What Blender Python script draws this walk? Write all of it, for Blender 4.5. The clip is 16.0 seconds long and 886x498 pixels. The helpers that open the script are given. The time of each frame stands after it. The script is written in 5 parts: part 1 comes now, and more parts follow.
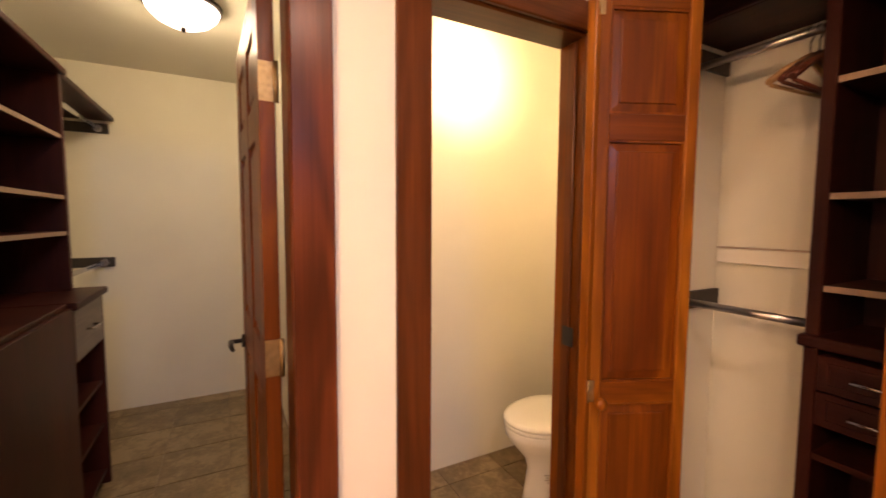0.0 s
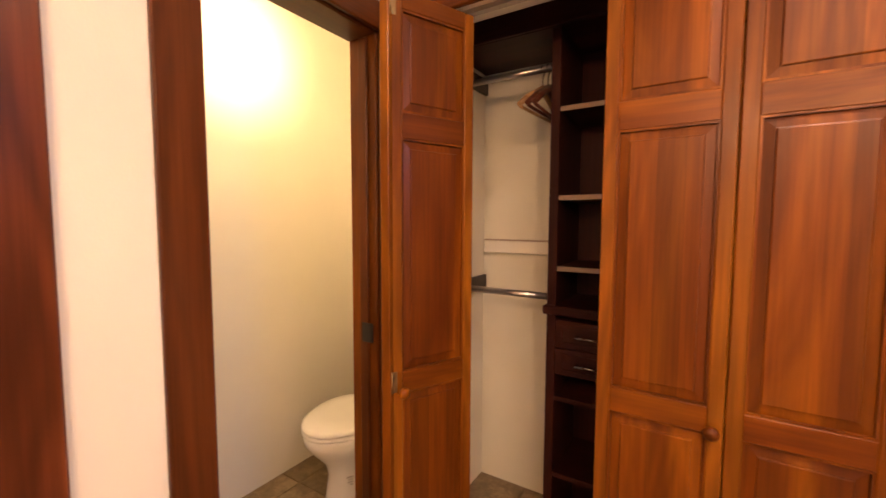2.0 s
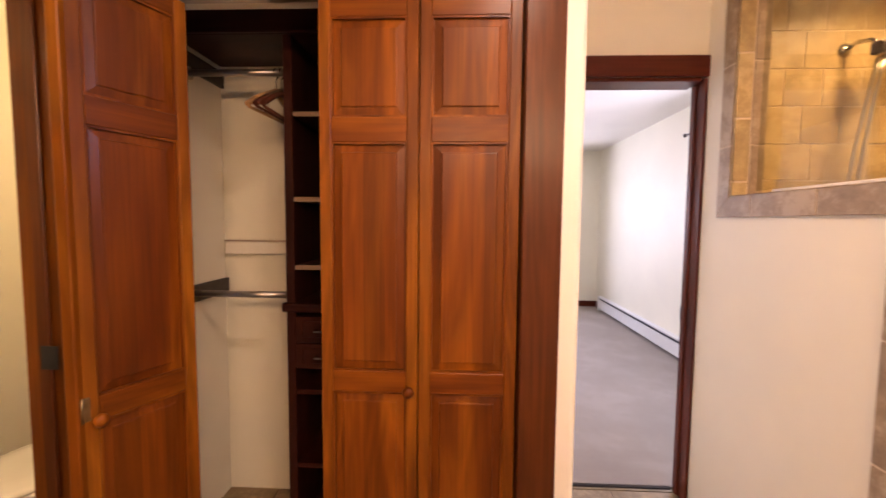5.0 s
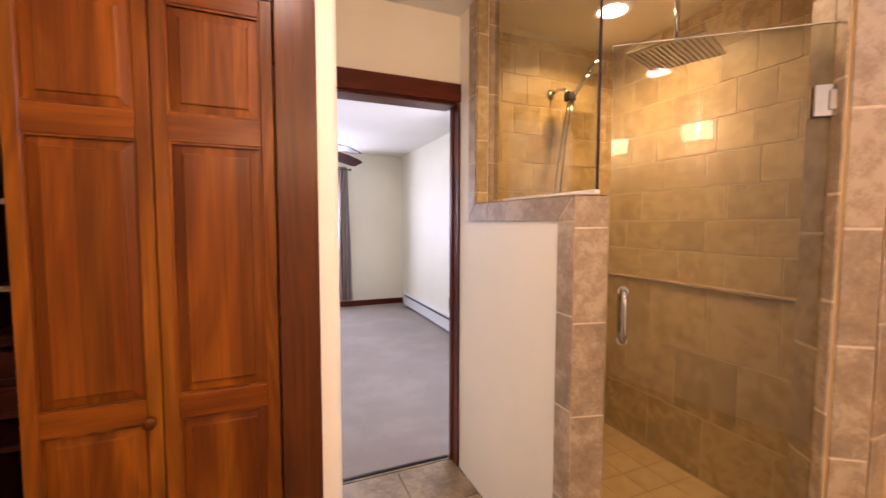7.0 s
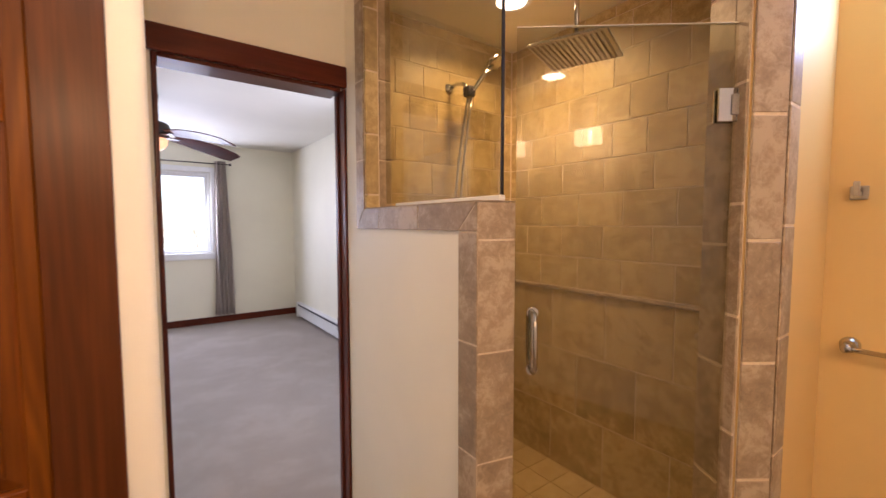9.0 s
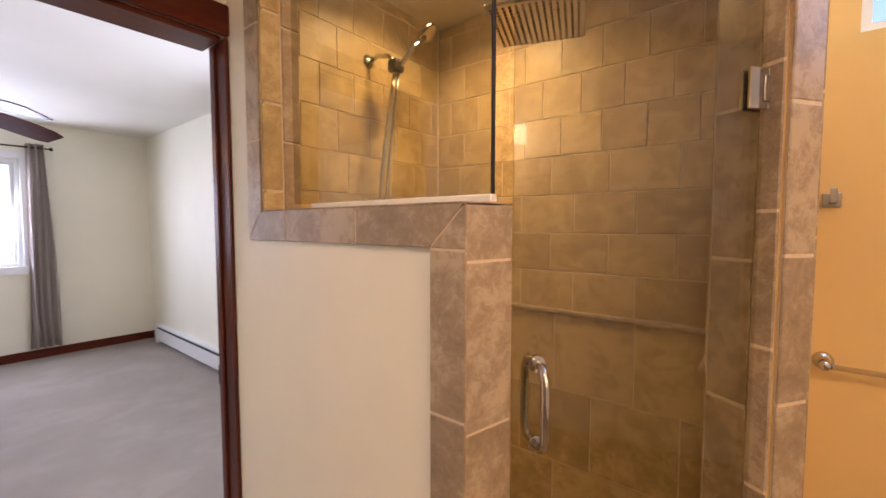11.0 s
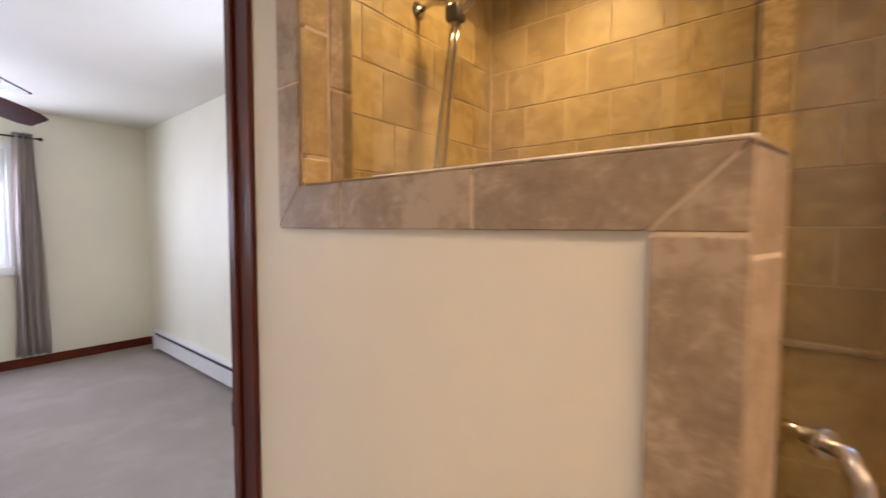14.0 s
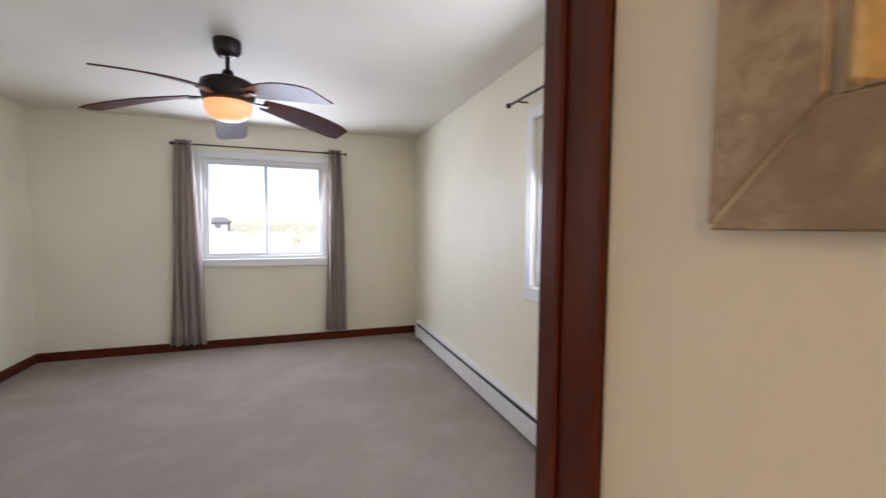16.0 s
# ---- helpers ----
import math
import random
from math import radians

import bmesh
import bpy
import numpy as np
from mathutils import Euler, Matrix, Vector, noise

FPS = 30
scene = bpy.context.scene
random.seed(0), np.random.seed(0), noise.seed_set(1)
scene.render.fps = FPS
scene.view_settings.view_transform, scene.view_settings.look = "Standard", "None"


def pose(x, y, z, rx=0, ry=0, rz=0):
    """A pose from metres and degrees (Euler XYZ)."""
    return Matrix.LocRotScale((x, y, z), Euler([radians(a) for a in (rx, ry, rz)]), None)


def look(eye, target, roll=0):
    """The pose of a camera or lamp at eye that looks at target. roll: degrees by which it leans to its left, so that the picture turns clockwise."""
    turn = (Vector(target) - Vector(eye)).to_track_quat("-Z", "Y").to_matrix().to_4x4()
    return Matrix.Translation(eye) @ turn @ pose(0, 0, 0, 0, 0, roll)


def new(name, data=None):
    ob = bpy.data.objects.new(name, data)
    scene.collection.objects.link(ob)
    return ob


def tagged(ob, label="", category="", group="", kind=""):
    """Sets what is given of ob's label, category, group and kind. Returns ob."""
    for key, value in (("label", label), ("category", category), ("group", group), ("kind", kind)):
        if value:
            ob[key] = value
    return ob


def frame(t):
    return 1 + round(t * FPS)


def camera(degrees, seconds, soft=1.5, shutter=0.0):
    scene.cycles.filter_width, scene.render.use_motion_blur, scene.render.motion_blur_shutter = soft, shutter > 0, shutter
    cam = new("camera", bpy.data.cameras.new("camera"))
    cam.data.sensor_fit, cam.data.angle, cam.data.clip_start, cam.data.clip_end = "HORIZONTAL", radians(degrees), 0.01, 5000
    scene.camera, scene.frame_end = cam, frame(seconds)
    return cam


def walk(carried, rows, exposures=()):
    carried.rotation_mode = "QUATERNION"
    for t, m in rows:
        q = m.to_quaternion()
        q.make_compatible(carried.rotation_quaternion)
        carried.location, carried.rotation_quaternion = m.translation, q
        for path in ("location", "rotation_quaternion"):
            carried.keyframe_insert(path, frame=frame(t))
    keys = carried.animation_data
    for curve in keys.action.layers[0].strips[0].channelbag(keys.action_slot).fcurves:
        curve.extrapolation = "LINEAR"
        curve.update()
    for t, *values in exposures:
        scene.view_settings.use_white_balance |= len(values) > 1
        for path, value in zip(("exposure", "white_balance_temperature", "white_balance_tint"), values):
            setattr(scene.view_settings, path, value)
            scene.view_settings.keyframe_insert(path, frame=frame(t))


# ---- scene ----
cam = camera(94.8, 16.0, shutter=0.5)
PATH = [
    (0, (0.477, 0.389, 1.349), (-1.288, 1.319, 1.208), 0.3),
    (0.5, (0.468, 0.409, 1.341), (-1.166, 1.555, 1.209), 0.3),
    (1, (0.426, 0.398, 1.338), (-1.015, 1.778, 1.205), 0.2),
    (1.5, (0.41, 0.395, 1.329), (-0.835, 1.954, 1.197), 0.3),
    (2, (0.408, 0.387, 1.336), (-0.658, 2.073, 1.197), 0.2),
    (2.5, (0.416, 0.375, 1.332), (-0.479, 2.159, 1.196), 0.2),
    (3, (0.426, 0.367, 1.326), (-0.305, 2.224, 1.195), 0.2),
    (5.3, (0.638, 0.331, 1.346), (0.669, 2.326, 1.214), 0.3),
    (5.5, (0.66, 0.321, 1.349), (0.772, 2.314, 1.221), 0.1),
    (6, (0.703, 0.295, 1.356), (1.045, 2.261, 1.226), 0.1),
    (6.5, (0.738, 0.271, 1.363), (1.31, 2.183, 1.232), 0.1),
    (7, (0.77, 0.259, 1.358), (1.54, 2.1, 1.233), 0.1),
    (7.5, (0.791, 0.281, 1.36), (1.714, 2.05, 1.233), 0.1),
    (8, (0.836, 0.334, 1.364), (1.851, 2.052, 1.236), 0.1),
    (8.5, (0.908, 0.39, 1.381), (1.988, 2.068, 1.254), 0.0),
    (10.8, (1.06, 0.894, 1.406), (2.603, 2.16, 1.289), -0.0),
    (11, (1.096, 0.917, 1.413), (2.659, 2.158, 1.296), 0.0),
    (11.5, (1.159, 0.944, 1.423), (2.784, 2.106, 1.314), 0.1),
    (12, (1.194, 0.962, 1.413), (2.861, 2.061, 1.309), 0.0),
    (12.5, (1.213, 0.991, 1.412), (2.903, 2.057, 1.308), -0.0),
    (13, (1.215, 1.062, 1.404), (2.908, 2.12, 1.301), 0.1),
    (13.5, (1.216, 1.164, 1.385), (2.881, 2.266, 1.279), 0.1),
    (14, (1.234, 1.328, 1.373), (2.797, 2.571, 1.267), 0.2),
    (14.5, (1.262, 1.503, 1.371), (2.675, 2.915, 1.27), 0.5),
    (15, (1.32, 1.673, 1.37), (2.523, 3.267, 1.261), 0.5),
    (15.3, (1.363, 1.757, 1.374), (2.41, 3.457, 1.264), 0.5),
    (16, (1.384, 1.896, 1.371), (2.057, 3.776, 1.26), 0.5),
]
walk(cam, [(t, look(eye, target, roll)) for t, eye, target, roll in PATH],
     exposures=[(0.0, 1.98, 6700, 37), (4.5, 1.88, 6650, 37), (5.5, 1.82, 6250, 35), (6.5, 1.78, 6200, 33), (7.5, 1.6, 6200, 31), (9.0, 1.38, 6200, 27),
                (13.0, 1.52, 6150, 25), (14.0, 1.42, 6100, 22), (15.0, 1.09, 6150, 19), (16.0, 1.06, 6450, 19)])

# ---------------------------------------------------------------- world and light
world = bpy.data.worlds.new("sky")
scene.world = world
world.use_nodes = True
wn = world.node_tree
sky = wn.nodes.new("ShaderNodeTexSky")
sky.sky_type = 'NISHITA'
sky.sun_disc = False
sky.sun_elevation = radians(48)
sky.sun_rotation = radians(205)
wn.nodes["Background"].inputs["Strength"].default_value = 0.15
wn.links.new(sky.outputs["Color"], wn.nodes["Background"].inputs["Color"])


def lamp(name, kind, m, watts, color, size=0.1, size_y=None, spread=None):
    data = bpy.data.lights.new(name, kind)
    data.energy, data.color = watts, color
    if kind == 'AREA':
        data.size = size
        if size_y:
            data.shape, data.size_y = 'RECTANGLE', size_y
        if spread:
            data.spread = radians(spread)
    elif kind == 'SUN':
        data.angle = size
    else:
        data.shadow_soft_size = size
    ob = new(name, data)
    ob.matrix_world = m
    return ob


WARM = (1.0, 0.66, 0.28)
BULB = (1.0, 0.63, 0.29)
# first is an added fill downlight, second sits where its reflection puts it
BATH_LIGHTS_AND_FILL = ((0.82, 0.76, 4.0), (1.07, -0.40, 1.5))
SCONCES = ((1.233, -0.749, 2.02), (0.60, -0.749, 2.0))
DAY = (0.74, 0.83, 1.0)
lamp("sun", 'SUN', look((-6, -12, 15), (0, 0, 0)), 5.0, (1, 0.95, 0.88), radians(0.5))
lamp("window_daylight", 'AREA', look((1.055, 6.98, 1.5), (1.055, 0, 0.5)), 25, DAY, 1.2, 1.0)
lamp("window_daylight", 'AREA', look((2.87, 3.5, 1.5), (0, 3.5, 0.6)), 15, DAY, 1.2, 1.1)
lamp("window_daylight", 'AREA', look((2.852, 0.45, 2.172), (0, 0.45, 1.5)), 4.5, (0.44, 0.66, 1.0), 0.48, 0.32)
lamp("shower_bulb", 'AREA', look((2.385, 1.90, 2.422), (2.385, 1.90, 0)), 4.4, WARM, 0.13, spread=145)
for bx, by, watts in BATH_LIGHTS_AND_FILL:
    lamp("bath_bulb_and_fill", 'AREA', look((bx, by, 2.422), (bx, by, 0)), watts, (1.0, 0.76, 0.50), 0.13, spread=160)
for sx, sy, sz in SCONCES:
    lamp("sconce_bulb", 'POINT', pose(sx, sy + 0.11, sz), 5.6, BULB, 0.05)
lamp("toilet_bulb", 'POINT', pose(-0.80, 1.47, 2.14), 2.6, (1.0, 0.77, 0.34), 0.05)
# added lamp without a fixture, tightens the sconce's glow on the wall
lamp("toilet_glow_fill", 'AREA', look((-0.85, 1.47, 2.14), (-1.410, 1.494, 2.116)), 0.6, (1.0, 0.82, 0.46), 0.08, spread=75)
lamp("dome_bulb", 'POINT', pose(-1.87, 0.228, 2.285), 3.4, (1.0, 0.88, 0.44), 0.08)
lamp("fan_bulb", 'POINT', pose(1.0, 4.70, 2.06), 1.8, (1.0, 0.60, 0.38), 0.06)

# ---------------------------------------------------------------- materials


def shader(name, rough=0.5, metal=0.0):
    mat = bpy.data.materials.new(name)
    mat.use_nodes = True
    nt = mat.node_tree
    bs = nt.nodes["Principled BSDF"]
    bs.inputs["Roughness"].default_value = rough
    bs.inputs["Metallic"].default_value = metal
    return mat, nt, bs


def node(nt, kind, **values):
    n = nt.nodes.new(kind)
    for key, value in values.items():
        n.inputs[key.replace("_", " ")].default_value = value
    return n


def ramp(nt, stops):
    n = nt.nodes.new("ShaderNodeValToRGB")
    while len(n.color_ramp.elements) < len(stops):
        n.color_ramp.elements.new(0.5)
    for e, (at, c) in zip(n.color_ramp.elements, stops):
        e.position, e.color = at, (*c, 1)
    return n


def coords(nt, scale=(1, 1, 1), rot=(0, 0, 0), shift=False):
    tc = nt.nodes.new("ShaderNodeTexCoord")
    mp = nt.nodes.new("ShaderNodeMapping")
    mp.inputs["Scale"].default_value = scale
    mp.inputs["Rotation"].default_value = rot
    nt.links.new(tc.outputs["Object"], mp.inputs["Vector"])
    if shift:
        oi = nt.nodes.new("ShaderNodeObjectInfo")
        mul = nt.nodes.new("ShaderNodeVectorMath")
        mul.operation = 'SCALE'
        mul.inputs[0].default_value = (37.0, 23.0, 51.0)
        nt.links.new(oi.outputs["Random"], mul.inputs["Scale"])
        nt.links.new(mul.outputs[0], mp.inputs["Location"])
    return mp


def bump(nt, bs, height, strength, distance=0.002):
    b = nt.nodes.new("ShaderNodeBump")
    b.inputs["Strength"].default_value = strength
    b.inputs["Distance"].default_value = distance
    nt.links.new(height, b.inputs["Height"])
    nt.links.new(b.outputs["Normal"], bs.inputs["Normal"])


def paint(name, color, rough=0.55, vary=0.04, texture=0.25):
    """Rolled wall paint: faint orange-peel relief and slow unevenness."""
    mat, nt, bs = shader(name, rough)
    mp = coords(nt)
    big = node(nt, "ShaderNodeTexNoise", Scale=1.7, Detail=4.0)
    fine = node(nt, "ShaderNodeTexNoise", Scale=160.0, Detail=3.0)
    for n in (big, fine):
        nt.links.new(mp.outputs[0], n.inputs["Vector"])
    lo = tuple(c * (1 - vary) for c in color)
    hi = tuple(min(1, c * (1 + vary)) for c in color)
    r = ramp(nt, [(0.3, lo), (0.7, hi)])
    nt.links.new(big.outputs["Fac"], r.inputs["Fac"])
    nt.links.new(r.outputs["Color"], bs.inputs["Base Color"])
    bump(nt, bs, fine.outputs["Fac"], texture, 0.0012)
    return mat


def wood(name, dark, mid, light, axis=2, rough=0.40, coat=0.10, vary=0.24, spec=0.18, rings=0.10):
    """Stained timber with the grain along one axis of the piece."""
    mat, nt, bs = shader(name, rough)
    stretch = [6.0, 6.0, 6.0]
    stretch[axis] = 0.9
    mp = coords(nt, tuple(stretch), shift=True)
    broad = node(nt, "ShaderNodeTexNoise", Scale=1.0, Detail=4.0, Roughness=0.5, Distortion=1.0)
    nt.links.new(mp.outputs[0], broad.inputs["Vector"])
    stretch2 = [120.0, 120.0, 120.0]
    stretch2[axis] = 3.0
    mp2 = coords(nt, tuple(stretch2), shift=True)
    pore = node(nt, "ShaderNodeTexNoise", Scale=1.0, Detail=3.0)
    nt.links.new(mp2.outputs[0], pore.inputs["Vector"])
    r = ramp(nt, [(0.28, dark), (0.5, mid), (0.74, light)])
    nt.links.new(broad.outputs["Fac"], r.inputs["Fac"])
    # glued-up staves about 65 mm wide, each of its own tone
    side = "XYZ"[(axis + 1) % 3] if axis != 2 else "X"
    split = nt.nodes.new("ShaderNodeSeparateXYZ")
    nt.links.new(coords(nt, (15, 15, 15)).outputs[0], split.inputs[0])
    whole = nt.nodes.new("ShaderNodeMath")
    whole.operation = 'FLOOR'
    nt.links.new(split.outputs[side], whole.inputs[0])
    oi = nt.nodes.new("ShaderNodeObjectInfo")
    seed = nt.nodes.new("ShaderNodeMath")
    seed.operation = 'MULTIPLY_ADD'
    seed.inputs[1].default_value = 91.0
    nt.links.new(oi.outputs["Random"], seed.inputs[0])
    nt.links.new(whole.outputs[0], seed.inputs[2])
    chance = nt.nodes.new("ShaderNodeTexWhiteNoise")
    chance.noise_dimensions = '1D'
    nt.links.new(seed.outputs[0], chance.inputs["W"])
    tone = nt.nodes.new("ShaderNodeMapRange")
    tone.inputs["To Min"].default_value = 1 - vary
    tone.inputs["To Max"].default_value = 1 + vary
    nt.links.new(chance.outputs["Value"], tone.inputs["Value"])
    streak = nt.nodes.new("ShaderNodeMapRange")
    streak.inputs["From Min"].default_value = 0.3
    streak.inputs["From Max"].default_value = 0.7
    streak.inputs["To Min"].default_value = 0.83
    streak.inputs["To Max"].default_value = 1.12
    nt.links.new(pore.outputs["Fac"], streak.inputs["Value"])
    # growth rings: contour lines of a long, slow field
    field = node(nt, "ShaderNodeTexNoise", Scale=0.8, Detail=1.5, Roughness=0.4, Distortion=0.3)
    nt.links.new(mp.outputs[0], field.inputs["Vector"])
    many = nt.nodes.new("ShaderNodeMath")
    many.operation = 'MULTIPLY'
    many.inputs[1].default_value = 85.0
    nt.links.new(field.outputs["Fac"], many.inputs[0])
    ring = nt.nodes.new("ShaderNodeMath")
    ring.operation = 'SINE'
    nt.links.new(many.outputs[0], ring.inputs[0])
    figure = nt.nodes.new("ShaderNodeMapRange")
    figure.inputs["From Min"].default_value = -1.0
    figure.inputs["To Min"].default_value = 1 - rings
    figure.inputs["To Max"].default_value = 1 + rings * 0.6
    nt.links.new(ring.outputs[0], figure.inputs["Value"])
    m0 = nt.nodes.new("ShaderNodeMath")
    m0.operation = 'MULTIPLY'
    nt.links.new(figure.outputs[0], m0.inputs[0])
    nt.links.new(streak.outputs[0], m0.inputs[1])
    m1 = nt.nodes.new("ShaderNodeMath")
    m1.operation = 'MULTIPLY'
    nt.links.new(tone.outputs[0], m1.inputs[0])
    nt.links.new(m0.outputs[0], m1.inputs[1])
    vm = nt.nodes.new("ShaderNodeVectorMath")
    vm.operation = 'SCALE'
    nt.links.new(r.outputs["Color"], vm.inputs[0])
    nt.links.new(m1.outputs[0], vm.inputs["Scale"])
    nt.links.new(vm.outputs[0], bs.inputs["Base Color"])
    bs.inputs["Coat Weight"].default_value = coat
    bs.inputs["Coat Roughness"].default_value = 0.22
    bs.inputs["Specular IOR Level"].default_value = spec
    bump(nt, bs, pore.outputs["Fac"], 0.12, 0.0006)
    return mat


def stone(name, dark, mid, light, rough=0.42, scale=13.0):
    """Mottled travertine-look ceramic, each piece with its own clouding."""
    mat, nt, bs = shader(name, rough)
    mp = coords(nt, shift=True)
    cloud = node(nt, "ShaderNodeTexNoise", Scale=scale, Detail=7.0, Roughness=0.66, Distortion=0.25)
    vein = node(nt, "ShaderNodeTexNoise", Scale=scale * 3.2, Detail=6.0, Roughness=0.72, Distortion=1.2)
    for n in (cloud, vein):
        nt.links.new(mp.outputs[0], n.inputs["Vector"])
    mix = nt.nodes.new("ShaderNodeMath")
    mix.operation = 'MULTIPLY_ADD'
    mix.inputs[1].default_value = 0.6
    nt.links.new(vein.outputs["Fac"], mix.inputs[0])
    nt.links.new(cloud.outputs["Fac"], mix.inputs[2])
    oi = nt.nodes.new("ShaderNodeObjectInfo")
    off = nt.nodes.new("ShaderNodeMath")
    off.operation = 'MULTIPLY_ADD'
    off.inputs[1].default_value = 0.16
    nt.links.new(oi.outputs["Random"], off.inputs[0])
    nt.links.new(mix.outputs[0], off.inputs[2])
    dark = tuple(a * 0.65 + b * 0.35 for a, b in zip(dark, mid))
    light = tuple(a * 0.65 + b * 0.35 for a, b in zip(light, mid))
    r = ramp(nt, [(0.66, dark), (0.86, mid), (1.08, light)])
    nt.links.new(off.outputs[0], r.inputs["Fac"])
    nt.links.new(r.outputs["Color"], bs.inputs["Base Color"])
    bump(nt, bs, cloud.outputs["Fac"], 0.08, 0.002)
    return mat


def plain(name, color, rough=0.5, metal=0.0, grain=60.0, vary=0.06):
    mat, nt, bs = shader(name, rough, metal)
    mp = coords(nt)
    n = node(nt, "ShaderNodeTexNoise", Scale=grain, Detail=3.0)
    nt.links.new(mp.outputs[0], n.inputs["Vector"])
    r = ramp(nt, [(0.3, tuple(c * (1 - vary) for c in color)), (0.7, tuple(min(1, c * (1 + vary)) for c in color))])
    nt.links.new(n.outputs["Fac"], r.inputs["Fac"])
    nt.links.new(r.outputs["Color"], bs.inputs["Base Color"])
    return mat


def glow(name, color, strength, base=(0.85, 0.82, 0.75)):
    mat, nt, bs = shader(name, 0.4)
    bs.inputs["Base Color"].default_value = (*base, 1)
    bs.inputs["Emission Color"].default_value = (*color, 1)
    bs.inputs["Emission Strength"].default_value = strength
    return mat


def clear_glass(name, tint):
    mat = bpy.data.materials.new(name)
    mat.use_nodes = True
    nt = mat.node_tree
    nt.nodes.remove(nt.nodes["Principled BSDF"])
    out = nt.nodes["Material Output"]
    tr = node(nt, "ShaderNodeBsdfTransparent", Color=(*tint, 1))
    gl = node(nt, "ShaderNodeBsdfGlossy", Roughness=0.0)
    lw = node(nt, "ShaderNodeLayerWeight", Blend=0.5)
    pw = nt.nodes.new("ShaderNodeMath")
    pw.operation = 'POWER'
    pw.inputs[1].default_value = 4.0
    nt.links.new(lw.outputs["Facing"], pw.inputs[0])
    ad = nt.nodes.new("ShaderNodeMath")
    ad.operation = 'MULTIPLY_ADD'
    ad.inputs[1].default_value = 0.85
    ad.inputs[2].default_value = 0.045
    nt.links.new(pw.outputs[0], ad.inputs[0])
    mx = nt.nodes.new("ShaderNodeMixShader")
    nt.links.new(ad.outputs[0], mx.inputs[0])
    nt.links.new(tr.outputs[0], mx.inputs[1])
    nt.links.new(gl.outputs[0], mx.inputs[2])
    nt.links.new(mx.outputs[0], out.inputs["Surface"])
    return mat


def carpet_mat():
    mat, nt, bs = shader("carpet_pile", 0.95)
    mp = coords(nt)
    tuft = node(nt, "ShaderNodeTexNoise", Scale=260.0, Detail=2.0)
    lay = node(nt, "ShaderNodeTexNoise", Scale=2.2, Detail=7.0, Roughness=0.66, Distortion=0.15)
    for n in (tuft, lay):
        nt.links.new(mp.outputs[0], n.inputs["Vector"])
    r = ramp(nt, [(0.34, (0.232, 0.190, 0.157)), (0.50, (0.254, 0.209, 0.173)), (0.58, (0.280, 0.232, 0.193)), (0.70, (0.290, 0.242, 0.203))])
    nt.links.new(lay.outputs["Fac"], r.inputs["Fac"])
    sc = nt.nodes.new("ShaderNodeMapRange")
    sc.inputs["To Min"].default_value = 0.7
    sc.inputs["To Max"].default_value = 1.25
    nt.links.new(tuft.outputs["Fac"], sc.inputs["Value"])
    vm = nt.nodes.new("ShaderNodeVectorMath")
    vm.operation = 'SCALE'
    nt.links.new(r.outputs["Color"], vm.inputs[0])
    nt.links.new(sc.outputs[0], vm.inputs["Scale"])
    nt.links.new(vm.outputs[0], bs.inputs["Base Color"])
    bs.inputs["Sheen Weight"].default_value = 0.15
    bump(nt, bs, tuft.outputs["Fac"], 0.5, 0.004)
    return mat


def fabric_mat(name, color):
    mat, nt, bs = shader(name, 0.85)
    mp = coords(nt, (900, 900, 500))
    w = node(nt, "ShaderNodeTexNoise", Scale=1.0, Detail=2.0)
    nt.links.new(mp.outputs[0], w.inputs["Vector"])
    r = ramp(nt, [(0.3, tuple(c * 0.85 for c in color)), (0.7, tuple(c * 1.12 for c in color))])
    nt.links.new(w.outputs["Fac"], r.inputs["Fac"])
    nt.links.new(r.outputs["Color"], bs.inputs["Base Color"])
    bs.inputs["Sheen Weight"].default_value = 0.2
    return mat


M_WALL = paint("cream_wall_paint", (0.85, 0.81, 0.69))
M_GOLD = paint("gold_wall", (0.72, 0.50, 0.20))
M_CEIL = paint("ceiling_paint", (0.74, 0.71, 0.63), 0.7, 0.03, 0.5)
M_BEDWALL = paint("bedroom_wall_paint", (0.80, 0.765, 0.62))
WD, WM, WL = (0.082, 0.0165, 0.0011), (0.152, 0.037, 0.0014), (0.290, 0.088, 0.0028)
M_WOODZ = wood("stained_wood_upright", WD, WM, WL, 2)
M_STILE = wood("stained_wood_stile", (0.10, 0.024, 0.0012), (0.19, 0.053, 0.002), (0.36, 0.125, 0.006), 2, vary=0.10, rings=0.16)
M_WOODX = wood("stained_wood_along_x", WD, WM, WL, 0)
M_WOODY = wood("stained_wood_along_y", WD, WM, WL, 1)
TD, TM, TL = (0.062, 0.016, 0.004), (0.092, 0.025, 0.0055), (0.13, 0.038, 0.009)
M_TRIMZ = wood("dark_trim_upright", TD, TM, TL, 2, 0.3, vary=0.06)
M_KNOT = wood("knotty_casing", (0.060, 0.014, 0.005), (0.105, 0.026, 0.008), (0.165, 0.044, 0.012), 2, 0.3, vary=0.05, rings=0.28)
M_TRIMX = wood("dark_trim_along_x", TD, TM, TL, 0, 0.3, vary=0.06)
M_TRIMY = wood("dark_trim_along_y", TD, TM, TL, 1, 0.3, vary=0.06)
# dark trim again, the bedroom light's white-balance tint put into its colour
BD_, BM_, BL_ = (0.070, 0.013, 0.006), (0.100, 0.019, 0.008), (0.14, 0.030, 0.012)
M_REDZ = wood("tinted_trim_upright", BD_, BM_, BL_, 2, 0.3, vary=0.06)
M_REDX = wood("tinted_trim_along_x", BD_, BM_, BL_, 0, 0.3, vary=0.06)
